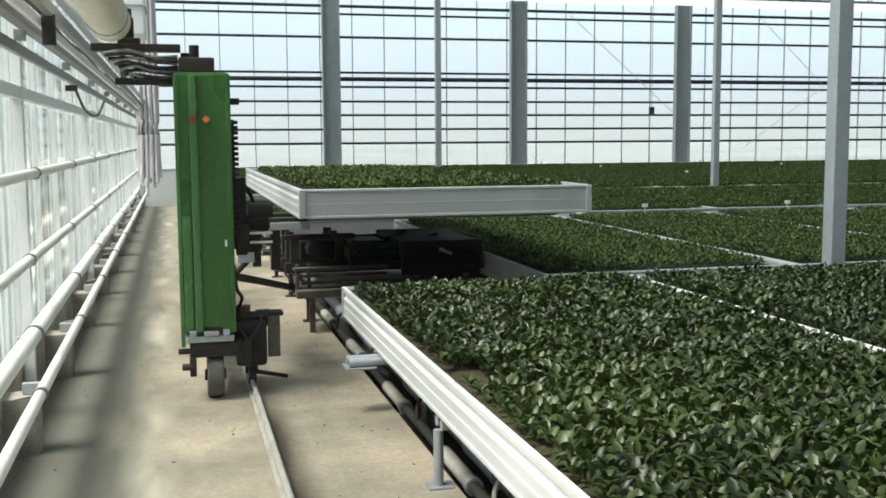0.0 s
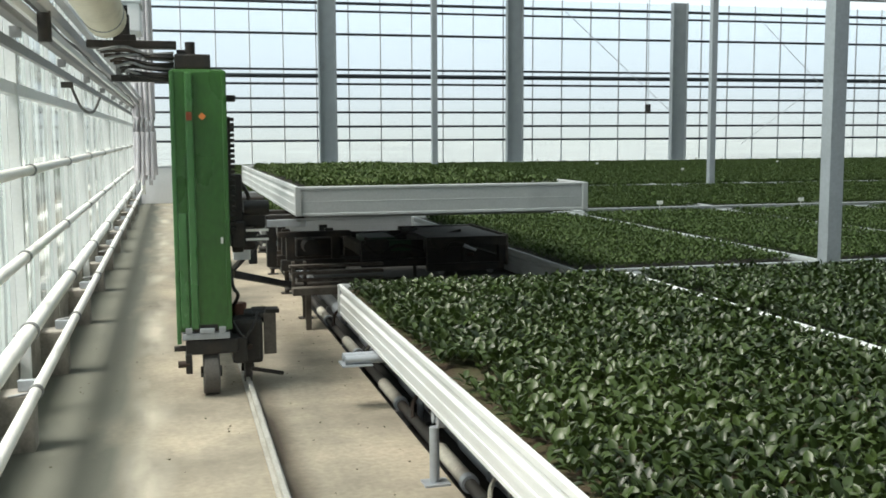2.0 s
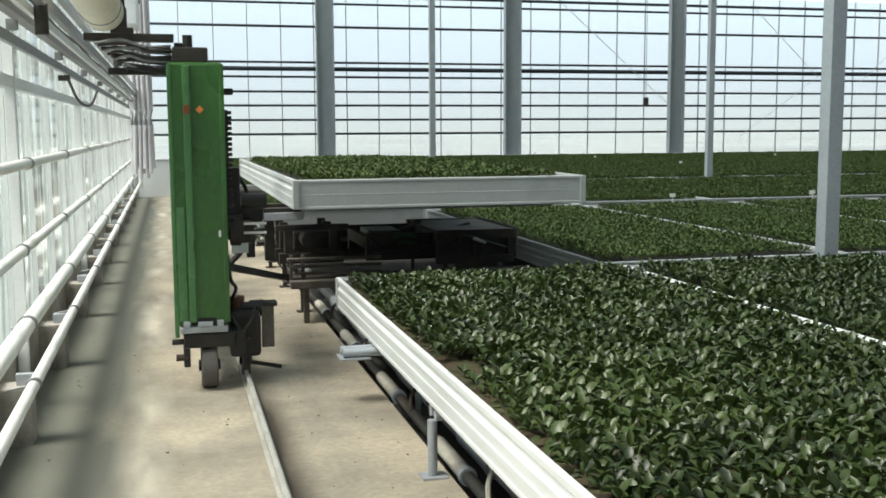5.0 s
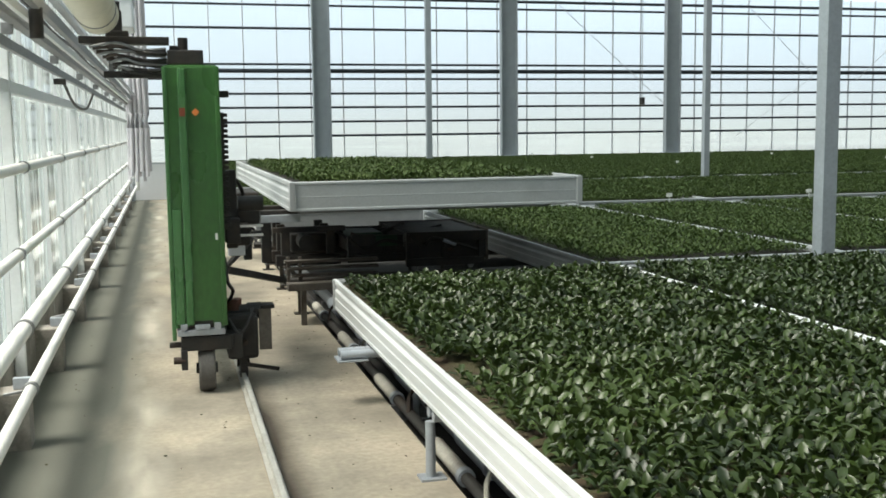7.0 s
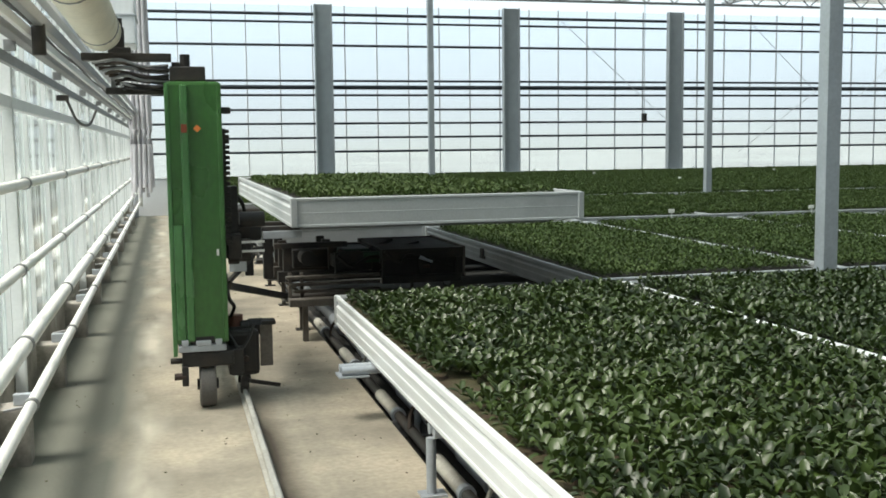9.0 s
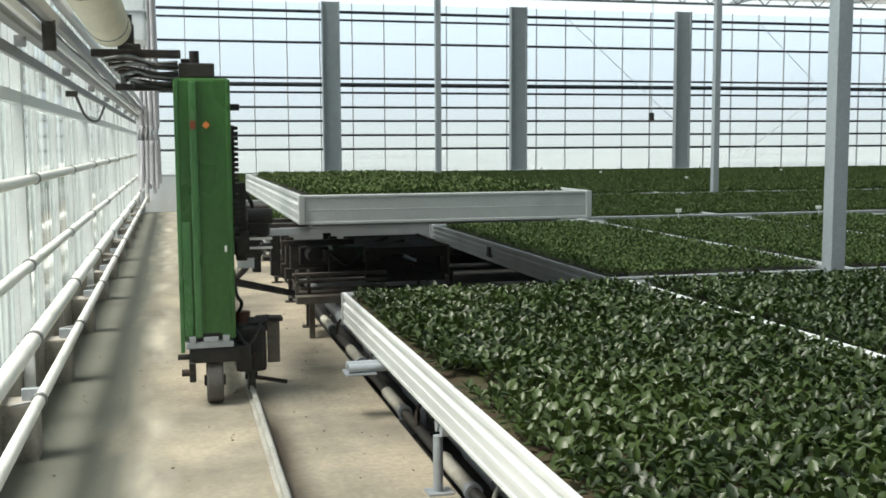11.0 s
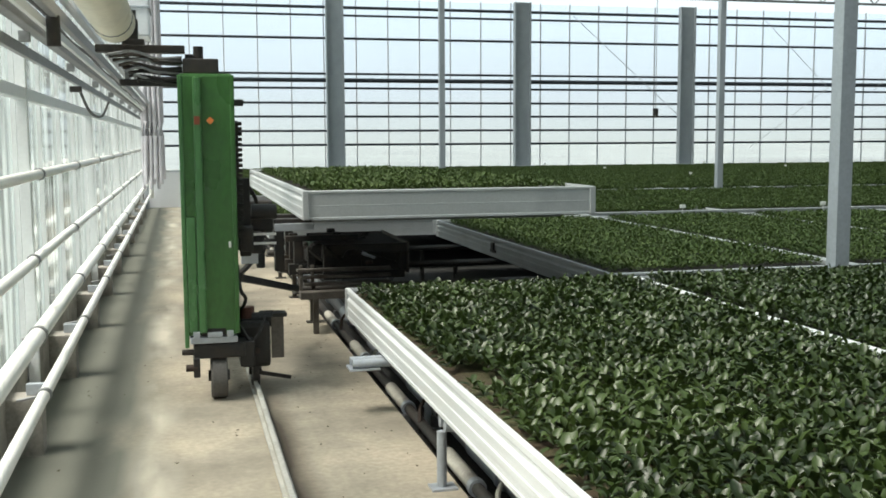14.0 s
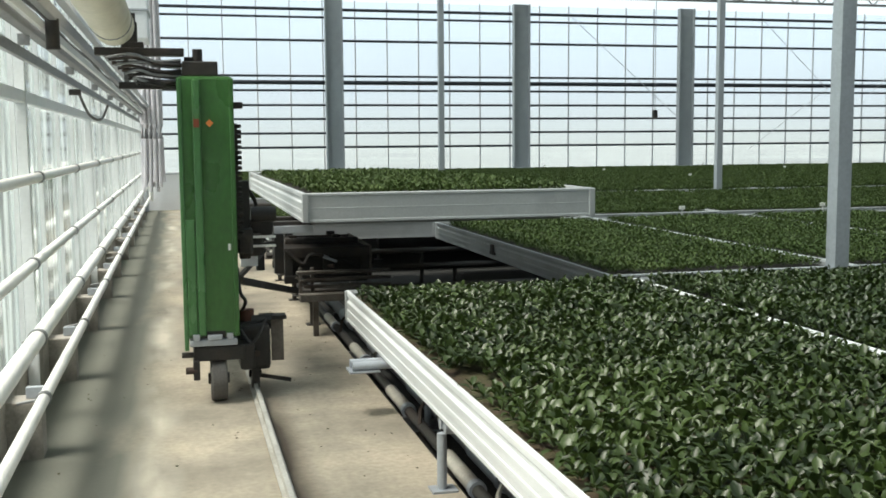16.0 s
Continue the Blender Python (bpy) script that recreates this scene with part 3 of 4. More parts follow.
def table(x, y, z, crop, label, group, tag=False):
    """A rolling table: its near left corner of the top edge stands at x, y, z."""
    t = thing("growing_table", label, "growing table", (x + WIDE / 2, y, z - RAIL_H), group)
    side = long_me[0 if crop in (CROP_ONE, CROP_NEAR) else 1]
    for me, m in ((side, pose(-WIDE / 2, 0, 0)), (side, pose(WIDE / 2, LONG, 0, 0, 0, 180)), (short_me, pose(0, 0, 0)), (short_me, pose(0, LONG, 0, 0, 0, 180)), (TRAY_ME, pose(0, 0, 0)), (SOIL_ME[0 if crop is CROP_ONE else 1], pose(0, 0, 0))):
        ob = new(me.name.split(".")[0], me)
        ob.parent, ob.matrix_basis = t, m
    for yy in (0.5, 2.1, 3.6, 5.1):
        ob = new("cross_bar", CROSS_ME)
        ob.parent, ob.location = t, (0, yy, 0)
    for cx, cy in ((-1, 0), (1, 0), (-1, LONG), (1, LONG)):
        ob = new("corner_cap", CAP_ME)
        ob.parent, ob.location = t, (cx * (WIDE / 2 + 0.016), cy, 0)
    if tag:
        ob = new("tag", TAG_ME)
        ob.parent, ob.location = t, (0.19, LONG - 0.04, RAIL_H)
    ob = new("crop", crop)
    ob.parent, ob.location = t, (0, 0, RAIL_H)
    tagged(ob, "dense young leafy plants", kind="stuff")
    return t


ROW_Y = [1.60, 7.50, 13.40, 20.1, 26.0, 31.7]
PITCH_X = WIDE + 0.076
near_one = table(1.155, ROW_Y[0], TOP, CROP_ONE, "white aluminium rolling table packed with dark leafy plants", "tables of the first row")
for k in (1, 2):
    table(1.16 + PITCH_X * k, ROW_Y[0], TOP, CROP_NEAR, "white aluminium rolling table packed with dark leafy plants", "tables of the first row")
pushed = []
for k in range(4):
    pushed.append(table(3.275 + PITCH_X * k, ROW_Y[1], TOP, CROP_FINE, "aluminium rolling table of leafy plants being pushed along its tracks", "tables of the second row", True))
for r in range(2, 6):
    for k in range((0, 0, 7, 9, 11, 13)[r]):
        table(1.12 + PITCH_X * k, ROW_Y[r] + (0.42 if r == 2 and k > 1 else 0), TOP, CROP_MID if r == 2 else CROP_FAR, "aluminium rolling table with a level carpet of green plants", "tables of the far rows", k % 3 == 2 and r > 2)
part("stop_bracket", box(box(B(), -WIDE / 2 - 0.06, -WIDE / 2 - 0.036, 3.05, 3.13, 0.06, 0.16, 0.004), -WIDE / 2 - 0.05, -WIDE / 2 - 0.037, 3.0, 3.18, 0.05, 0.08), BLACK, pushed[0], "small black stop bracket")
lifted = table(0.872, 7.36, 1.244, CROP_FINE, "aluminium table of green plants lifted up by the carrier", "lifted table")

# single plants of the worn edge of the first table
rnd = random.Random(21)
variants = []
for i in range(6):
    vs, fs = [], []
    plant(rnd, vs, fs, 0, 0, 0, 0.051 * rnd.uniform(0.85, 1.15), 6)
    me = bpy.data.meshes.new("plant")
    me.from_pydata(vs, [], fs)
    me.materials.append(LEAF)
    me.shade_smooth()
    variants.append(me)
count = 0
for i in range(16):
    for j in range(18):
        x, y = -WIDE / 2 + 0.03 + 0.058 * (i + 0.5 + rnd.uniform(-0.28, 0.28)), 1.55 + 0.058 * (j + 0.5 + rnd.uniform(-0.28, 0.28))
        if not picked(x, y) or x < -1.03 or (x < -0.99 and rnd.random() < 0.4):
            continue
        ob = new("plant", variants[rnd.randrange(6)])
        ob.parent = near_one
        ob.matrix_basis = pose(x, y, RAIL_H + BASE - 0.020, 0, 0, rnd.uniform(0, 360)) @ Matrix.Scale(rnd.uniform(0.8, 1.2), 4)

# ---- roller tracks under the tables ----
def track(y, x0, x1, steel, first_leg):
    t = thing("roller_track", "galvanised roller track on short legs", "track", (0, y, 0), "roller tracks")
    for s in (-1, 1):
        part("tube", tube(B(), (x0, s * 0.045, 0.302), (x1, s * 0.045, 0.302), 0.026, 10), steel, t, smooth=True)
    if x0 < 1.1:
        part("end_plate", box(B(), x0 - 0.02, x0 + 0.16, -0.08, 0.08, 0.263, 0.275, 0.004), steel, t)
    k = first_leg
    while k < x1:
        foot = 0.0 if k < 1.2 else -0.12
        part("leg", box(tube(B(), (k, 0, foot), (k, 0, 0.27), 0.023, 10), k - 0.055, k + 0.065, -0.05, 0.05, foot, foot + 0.01), steel, t, smooth=True)
        k += 1.7
    return t


for dy, x0, leg in ((1.0, 1.18, 1.4), (2.90, 1.13, 1.128), (4.32, 0.94, 1.4)):
    track(ROW_Y[0] + dy, x0, 7.7, GALV, leg)
for r in range(1, 6):
    for dy in (1.55, 3.05, 4.6):
        track(ROW_Y[r] + dy, 0.95, (12.0, 16.5, 21.0, 25.5, 30.0)[r - 1], TRACK_DARK if r == 1 else GALV_DARK, 1.10)
# end beam and slatted rack where the tracks of the second row begin
rack = thing("track_rack", "dusty brown steel rack carrying the track ends", "rack", (0, 8.5, 0))
part("end_beam", box(B(), 0.93, 1.62, -0.06, 0.06, 0.295, 0.355, 0.006), RACK, rack)
for x in (1.06, 1.58):
    part("leg", box(B(), x - 0.022, x + 0.022, -0.03, 0.03, 0.0 if x < 1.2 else -0.12, 0.295, 0.004), RACK, rack)
for k, z in enumerate((0.375, 0.435, 0.495)):
    part("slat", box(B(), 1.0 - 0.03 * k, 1.75, 0.26, 0.34, z - 0.012, z + 0.012, 0.004), RACK, rack)
for x in (0.98, 1.08):
    part("stanchion", box(B(), x - 0.014, x + 0.014, 0.345, 0.375, 0.293, 0.53, 0.003), RACK, rack)
part("tie", box(B(), 0.96, 1.62, 0.06, 0.38, 0.296, 0.310, 0.003), RACK, rack)
part("gusset", beam(B(), (0.94, 0.36, 0.45), (1.10, 0.36, 0.34), 0.02, 0.02), RACK, rack)
# heating pipes in the channel below the first tables
for px, pz, r, pale in ((1.285, 0.0, 0.030, PIPE_DUSTY), (1.46, 0.0, 0.05, GALV)):
    hp = thing("heating_pipe", "rusty heating pipe with pale sleeves under the tables", "pipe", (px, 0, pz), "floor heating pipes")
    part("tube", tube(B(), (0, BACK_Y + 0.3, 0), (0, 25.0, 0), r, 12), TRACK_DARK if r < 0.04 else GALV_DARK, hp, smooth=True)
    for k in range(14):
        part("saddle", box(B(), -0.05, 0.05, -4.1 + 2.0 * k - 0.02, -4.1 + 2.0 * k + 0.02, -0.12, -r + 0.004), GALV_DARK, hp)
    me_s = mesh_from("sleeve", tube(B(), (0, -0.25, 0), (0, 0.25, 0), r + 0.008, 14), pale, True)
    me_f = mesh_from("collar", tube(B(), (0, -0.30, 0), (0, -0.25, 0), r + 0.014, 14), GALV, True)
    for k in range(12):
        for me in (me_s, me_f):
            ob = new(me.name.split(".")[0], me)
            ob.parent, ob.location = hp, (0, 0.32 + 1.475 * k + (0.1 if r > 0.04 else 0), 0)
    for k in range(5):
        y = 2.6 + 1.475 * k
        part("loop", hose(B(), [(-0.02, y, 0.02), (0.0, y + 0.05, 0.10), (0.06, y + 0.10, 0.14), (0.12, y + 0.15, 0.08), (0.13, y + 0.18, 0.0)], 0.012), PIPE_DUSTY if k % 2 else BROWN, hp, "bent pale hose loop" if k % 2 else "", True)

# ---- the carrier ----
carrier = thing("table_carrier", "tall green table carrier on rubber wheels in the aisle", "carrier vehicle", (0, 0, 0))
MX0, MX1, MY = 0.005, 0.325, 6.42
bm = box(B(), MX0, MX1, MY, MY + 0.42, 0.41, 2.0, 0.02)
mast = part("mast", bm, GREEN, carrier, "bright green enamelled mast cover")
part("cover_rib", box(B(), MX0 + 0.082, MX0 + 0.128, MY - 0.022, MY + 0.01, 0.43, 1.98, 0.010), GREEN_SHEEN, mast, "pale green rib with sky sheen in its colour")
part("cover_rib", box(B(), MX1 - 0.022, MX1 + 0.006, MY - 0.008, MY + 0.02, 0.42, 1.99, 0.006), GREEN, mast)
part("cover_rib", box(B(), MX0 - 0.006, MX0 + 0.02, MY - 0.008, MY + 0.02, 0.34, 1.99, 0.006), GREEN_SHEEN, mast, "pale green rib with sky sheen in its colour")
part("cover_step", box(B(), MX0 + 0.022, MX0 + 0.074, MY - 0.014, MY + 0.01, 0.44, 1.14, 0.005), GREEN_SHEEN, mast, "pale green strip with sky sheen in its colour")
lamp = part("lamp", tube(B(), (0.185, MY - 0.022, 1.72), (0.185, MY + 0.005, 1.72), 0.023, 4), AMBER, mast, "small lit amber lamp")
part("label_plate", box(B(), 0.09, 0.125, MY - 0.026, MY + 0.005, 1.695, 1.745, 0.003), RED_LAMP, mast, "small brownish red plate")
for z in (0.97,):
    part("sticker", box(B(), MX1 - 0.05, MX1 - 0.035, MY - 0.004, MY - 0.0005, z - 0.02, z + 0.02), WHITE_TAG, mast, "small white mark")
head = part("mast_head", box(B(), 0.035, 0.245, MY + 0.03, MY + 0.38, 2.0, 2.09, 0.01), BLACK, carrier, "black mast head with motor")
part("motor", tube(B(), (0.13, MY + 0.16, 2.09), (0.13, MY + 0.16, 2.17), 0.03, 12), BLACK, head, smooth=True)
part("motor", box(B(), 0.05, 0.1, MY + 0.1, MY + 0.2, 2.09, 2.12, 0.006), BLACK, head)
# far mast, the same by plan
far_mast = part("mast", box(B(), MX0, MX1, 13.0, 13.42, 0.41, 2.0, 0.02), GREEN_DARK, carrier)
# chassis
part("chassis_beam", box(B(), 0.06, 0.20, MY + 0.42, 13.0, 0.34, 0.52, 0.01), BLACK, carrier)
part("chassis_beam", box(B(), 0.10, 0.20, MY + 0.42, 13.0, 0.22, 0.335, 0.01), BROWN, carrier)
shoe = part("mast_shoe", box(B(), 0.03, 0.315, MY - 0.02, MY + 0.36, 0.365, 0.405, 0.008), GALV, carrier, "pale steel shoe plate under the mast")
for x in (0.07, 0.27):
    part("bolt_block", box(B(), x - 0.02, x + 0.02, MY - 0.03, MY + 0.02, 0.405, 0.44, 0.004), GALV, shoe)
# black block on the face paints the dark inside of an opening
part("recess_dark", box(B(), 0.10, 0.245, MY - 0.004, MY + 0.02, 0.411, 0.455), BLACK, shoe)
part("clip_plate", box(B(), 0.135, 0.225, MY - 0.035, MY - 0.006, 0.406, 0.435, 0.006), GALV, shoe)
bogie = part("bogie", box(B(), 0.05, 0.36, MY - 0.01, MY + 0.5, 0.27, 0.36, 0.012), BLACK, carrier, "grimy black wheel bogie")
part("buffer", tube(B(), (-0.02, MY + 0.02, 0.31), (0.06, MY + 0.02, 0.31), 0.018, 10), BLACK, bogie, smooth=True)
part("buffer", tube(B(), (0.0, MY - 0.02, 0.22), (0.07, MY - 0.02, 0.22), 0.022, 10), BROWN, bogie, smooth=True)
part("bracket", box(B(), 0.045, 0.085, MY - 0.04, MY + 0.16, 0.16, 0.28, 0.008), BLACK, bogie)
part("bracket", box(B(), 0.33, 0.42, MY + 0.02, MY + 0.2, 0.2, 0.36, 0.01), BLACK, bogie)


def wheel(x, y, r, w, name="wheel"):
    wh = part(name, tube(B(), (x - w / 2, y, r), (x + w / 2, y, r), r * 0.62, 18), GALV_DARK, carrier, smooth=True)
    bm = B()
    prof = [(-w / 2, r * 0.6), (-w / 2, r * 0.93), (-w * 0.4, r), (w * 0.4, r), (w / 2, r * 0.93), (w / 2, r * 0.6)]
    rings = []
    for k in range(28):
        a = 2 * math.pi * k / 28
        rings.append([bm.verts.new((x + u, y + v * math.cos(a), r + v * math.sin(a))) for u, v in prof])
    for k in range(28):
        a, b = rings[k], rings[(k + 1) % 28]
        for i in range(len(prof)):
            j = (i + 1) % len(prof)
            bm.faces.new((a[i], a[j], b[j], b[i]))
    part("tyre", bm, RUBBER, wh, "dusty grey rubber tyre", True)
    part("hub", tube(B(), (x - w / 2 - 0.015, y, r), (x + w / 2 + 0.015, y, r), r * 0.25, 12), BLACK, wh, smooth=True)


wheel(0.20, MY + 0.10, 0.14, 0.10)
wheel(0.20, 13.2, 0.14, 0.10)
wheel(0.44, MY + 0.35, 0.10, 0.05, "guide_wheel")
# drive and gearbox beside the mast foot
drive = part("drive", box(B(), 0.335, 0.53, MY + 0.16, MY + 0.55, 0.16, 0.45, 0.03), BLACK, carrier, "grimy drive unit beside the mast foot")
part("gearbox", tube(B(), (0.39, MY + 0.32, 0.40), (0.39, MY + 0.32, 0.53), 0.05, 14), RUST, drive, "reddish rusty gearbox", True)
part("gearbox", box(B(), 0.35, 0.44, MY + 0.26, MY + 0.4, 0.40, 0.46, 0.01), BLACK, drive)
part("motor", tube(B(), (0.42, MY + 0.30, 0.45), (0.60, MY + 0.30, 0.45), 0.045, 14), BLACK, drive, smooth=True)
part("motor_fins", tube(B(), (0.47, MY + 0.30, 0.45), (0.56, MY + 0.30, 0.45), 0.054, 10), BLACK, drive)
part("plate", box(B(), 0.54, 0.62, MY + 0.24, MY + 0.255, 0.20, 0.47, 0.004), RACK, drive)
part("plate", box(B(), 0.55, 0.64, MY + 0.22, MY + 0.34, 0.47, 0.495, 0.003), BLACK, drive)
# added black bar in place of the drive's shadow stroke on the floor
part("shadow_bar", beam(B(), (0.46, MY + 0.20, 0.12), (0.66, MY + 0.28, 0.06), 0.025, 0.025), BLACK, drive)
part("hose", hose(B(), [(0.34, MY + 0.1, 0.44), (0.40, MY + 0.04, 0.36), (0.46, MY + 0.08, 0.42), (0.5, MY + 0.2, 0.48)], 0.01), BLACK, drive, smooth=True)
part("hose", hose(B(), [(0.36, MY + 0.3, 0.52), (0.38, MY + 0.2, 0.60), (0.35, MY + 0.2, 0.66), (0.34, MY + 0.3, 0.8)], 0.012), BLACK, drive, smooth=True)
part("bolt", tube(B(), (0.44, MY + 0.1, 0.28), (0.44, MY + 0.13, 0.28), 0.02, 6), BROWN, drive)
# cable chain, right side of the mast
chain = part("cable_chain", box(B(), MX1 + 0.006, MX1 + 0.03, MY + 0.1, MY + 0.18, 1.0, 1.72, 0.004), BLACK, carrier, "black plastic cable chain")
for k in range(22):
    part("link", box(B(), MX1 + 0.012, MX1 + 0.052, MY + 0.09, MY + 0.19, 1.02 + 0.032 * k, 1.042 + 0.032 * k, 0.004), BLACK, chain)
part("limit_switch", box(B(), MX1, MX1 + 0.065, MY + 0.08, MY + 0.14, 1.81, 1.85, 0.008), BLACK, carrier)
# lifting carriage and forks
car = part("lift_carriage", box(B(), 0.35, 0.44, MY + 0.2, 8.3, 0.90, 1.06, 0.01), BLACK, carrier, "black lifting carriage with fork arms")
for y in (7.72, 8.2):
    part("fork_arm", box(B(), 0.40, 2.62, y - 0.05, y + 0.05, 0.992, 1.022, 0.006), BLACK, car)
for x in (1.2, 1.9, 2.55):
    part("carry_beam", box(B(), x - 0.04, x + 0.04, 8.26, 12.8, 0.992, 1.022, 0.006), BLACK, car)
part("carry_frame", box(B(), 0.93, 2.86, 7.56, 7.62, 1.0, 1.03, 0.006), GALV_DARK, car)
part("hanger_plate", box(B(), 0.66, 0.95, 7.64, 7.66, 0.935, 0.99, 0.004), GALV, car)
part("upright", box(B(), 0.36, 0.43, 6.72, 6.80, 0.86, 1.36, 0.008), BLACK, car)
part("upright", box(B(), 0.52, 0.58, 7.55, 7.62, 0.68, 1.10, 0.008), BLACK, car)
part("upright", box(B(), 0.74, 0.82, 8.6, 8.68, 0.52, 0.94, 0.008), BLACK, car)
part("gear_case", box(B(), 0.36, 0.60, 7.0, 7.5, 0.98, 1.20, 0.03), BLACK, car)
part("gear_case", box(B(), 0.37, 0.52, 6.85, 7.1, 0.86, 1.0, 0.02), BLACK, car)
part("motor", tube(B(), (0.44, 6.8, 1.14), (0.60, 6.8, 1.14), 0.05, 12), BLACK, car, smooth=True)
for z in (1.10, 0.99, 0.93):
    part("strip", box(B(), 0.45, 0.55 + 0.05 * (z < 1), 6.83, 6.84, z - 0.008, z + 0.008), WHITE_TAG, car)
for a, b, w in (((0.36, 6.9, 0.90), (0.64, 7.6, 0.87), 0.035), ((0.36, 6.9, 0.70), (0.86, 8.1, 0.44), 0.045), ((0.36, 6.9, 0.72), (0.58, 7.58, 0.82), 0.026)):
    part("link_bar", beam(B(), a, b, w, w), BLACK, car)
# added white panel where the bright background shows between the link bars
part("bright_gap_panel", box(B(), 0.385, 0.50, 7.11, 7.12, 0.765, 0.868, 0.003), PANEL_WHITE, car, "white panel standing in for a bright gap")
part("cable", hose(B(), [(0.40, 6.8, 1.34), (0.48, 6.9, 1.2), (0.44, 7.0, 1.05), (0.5, 7.2, 0.9)], 0.014), BLACK, car, smooth=True)
part("cable", hose(B(), [(0.37, 6.75, 1.25), (0.43, 6.8, 1.1), (0.50, 7.0, 1.12), (0.6, 7.3, 1.0)], 0.012), BLACK, car, smooth=True)

# ---- the pusher that runs out under the lifted table ----
pusher = thing("pusher_trolley", "dark steel pusher trolley sliding along the tracks", "trolley", (3.22, 0, 0))


def frame_parts(owner, length, y0, y1, z0, z1, posts):
    """A welded frame that reaches back from x = 0."""
    for y in (y0, y1):
        part("side_beam", box(B(), -length, 0, y - 0.04, y + 0.04, z1 - 0.09, z1, 0.008), BLACK, owner)
        part("side_beam", box(B(), -length, -0.02, y - 0.035, y + 0.035, z0, z0 + 0.07, 0.008), BLACK, owner)
        for k in range(posts):
            x = -0.04 - (length - 0.08) * k / (posts - 1)
            part("stanchion", box(B(), x - 0.035, x + 0.035, y - 0.03, y + 0.03, z0 + 0.07, z1 - 0.09, 0.004), BLACK, owner)
    for k in range(3):
        x = -0.03 - (length - 0.06) * k / 2
        part("cross_beam", box(B(), x - 0.03, x + 0.03, y0 + 0.04, y1 - 0.04, z1 - 0.14, z1 - 0.03, 0.006), BLACK, owner)


frame_parts(pusher, 0.76, 9.15, 10.35, 0.362, 0.675, 3)
part("deck", box(B(), -0.74, -0.02, 9.19, 10.31, 0.655, 0.667), BLACK, pusher)
for y in (9.15, 10.35):
    for x in (-0.15, -0.62):
        part("roller", tube(B(), (x, y - 0.03, 0.355), (x, y + 0.03, 0.355), 0.026, 12), GALV_DARK, pusher, smooth=True)
part("push_plate", box(B(), 0.0, 0.02, 9.12, 10.38, 0.40, 0.685, 0.004), RACK, pusher, "worn grey push plate")
part("drive_box", box(B(), -0.70, -0.35, 9.3, 10.0, 0.44, 0.66, 0.02), GREEN_DARK, pusher, "dark green drive housing")
part("cover", box(B(), -0.7, -0.2, 10.05, 10.3, 0.44, 0.58, 0.02), BROWN, pusher)
part("cylinder", tube(B(), (-0.42, 9.09, 0.60), (-0.30, 9.09, 0.555), 0.018, 10), GALV, pusher, "bright steel rod end", True)
part("hose", hose(B(), [(-0.74, 9.09, 0.66), (-0.6, 9.08, 0.54), (-0.5, 9.09, 0.62), (-0.1, 9.09, 0.5)], 0.016), BLACK, pusher, smooth=True)

stage = thing("telescopic_stage", "dark middle frame of the telescopic pusher", "frame", (2.4, 0, 0))
frame_parts(stage, 0.76, 9.30, 10.25, 0.40, 0.645, 3)
part("drive_box", box(B(), -0.70, -0.4, 9.40, 9.9, 0.48, 0.66, 0.02), GREEN_DARK, stage, "dark green drive housing")
part("hose", hose(B(), [(-0.74, 9.24, 0.62), (-0.6, 9.23, 0.52), (-0.4, 9.24, 0.60), (0, 9.24, 0.48)], 0.018), BLACK, stage, smooth=True)
part("cover", box(B(), -0.72, -0.1, 9.95, 10.2, 0.48, 0.60, 0.02), BLACK, stage)



def clutter(owner, seed, x0, x1, y0, z0, z1, n):
    """Dark braces, plates and cables on the near side of a frame."""
    r = random.Random(seed)
    for k in range(n):
        a = Vector((r.uniform(x0, x1), y0 + r.uniform(0, 0.5), r.uniform(z0, z1)))
        kind = k % 4
        if kind == 0:
            b = a + Vector((r.uniform(-0.4, 0.4), r.uniform(0, 0.3), r.uniform(-0.12, 0.12)))
            part("brace", beam(B(), a, b, 0.03, 0.03), r.choice((BLACK, BROWN)), owner)
        elif kind == 1:
            part("plate", box(B(), a.x - 0.1, a.x + 0.1, a.y, a.y + 0.02, a.z - 0.05, a.z + 0.05, 0.004), r.choice((BLACK, GREEN_DARK, GALV_DARK)), owner)
        elif kind == 2:
            part("cable", hose(B(), [a, a + Vector((0.15, -0.02, -0.07)), a + Vector((0.3, 0, 0.02)), a + Vector((0.42, 0.02, -0.05))], 0.012), BLACK, owner, smooth=True)
        else:
            part("fitting", tube(B(), a, a + Vector((0.05, -0.03, r.uniform(-0.03, 0.03))), 0.016, 8), r.choice((GALV, GALV_DARK, BROWN)), owner, smooth=True)


part("front_plate", box(B(), -0.72, -0.05, 9.155, 9.165, 0.435, 0.61), BLACK, pusher)
part("front_plate", box(B(), -0.72, -0.05, 9.305, 9.315, 0.475, 0.60), BLACK, stage)
clutter(pusher, 3, -0.66, -0.35, 9.10, 0.46, 0.63, 18)
clutter(stage, 5, -0.66, -0.35, 9.24, 0.48, 0.63, 18)
part("back_plate", box(B(), -0.72, -0.06, 9.9, 9.92, 0.44, 0.64), BLACK, pusher)
part("back_plate", box(B(), -0.72, -0.06, 10.0, 10.02, 0.48, 0.64), BLACK, stage)

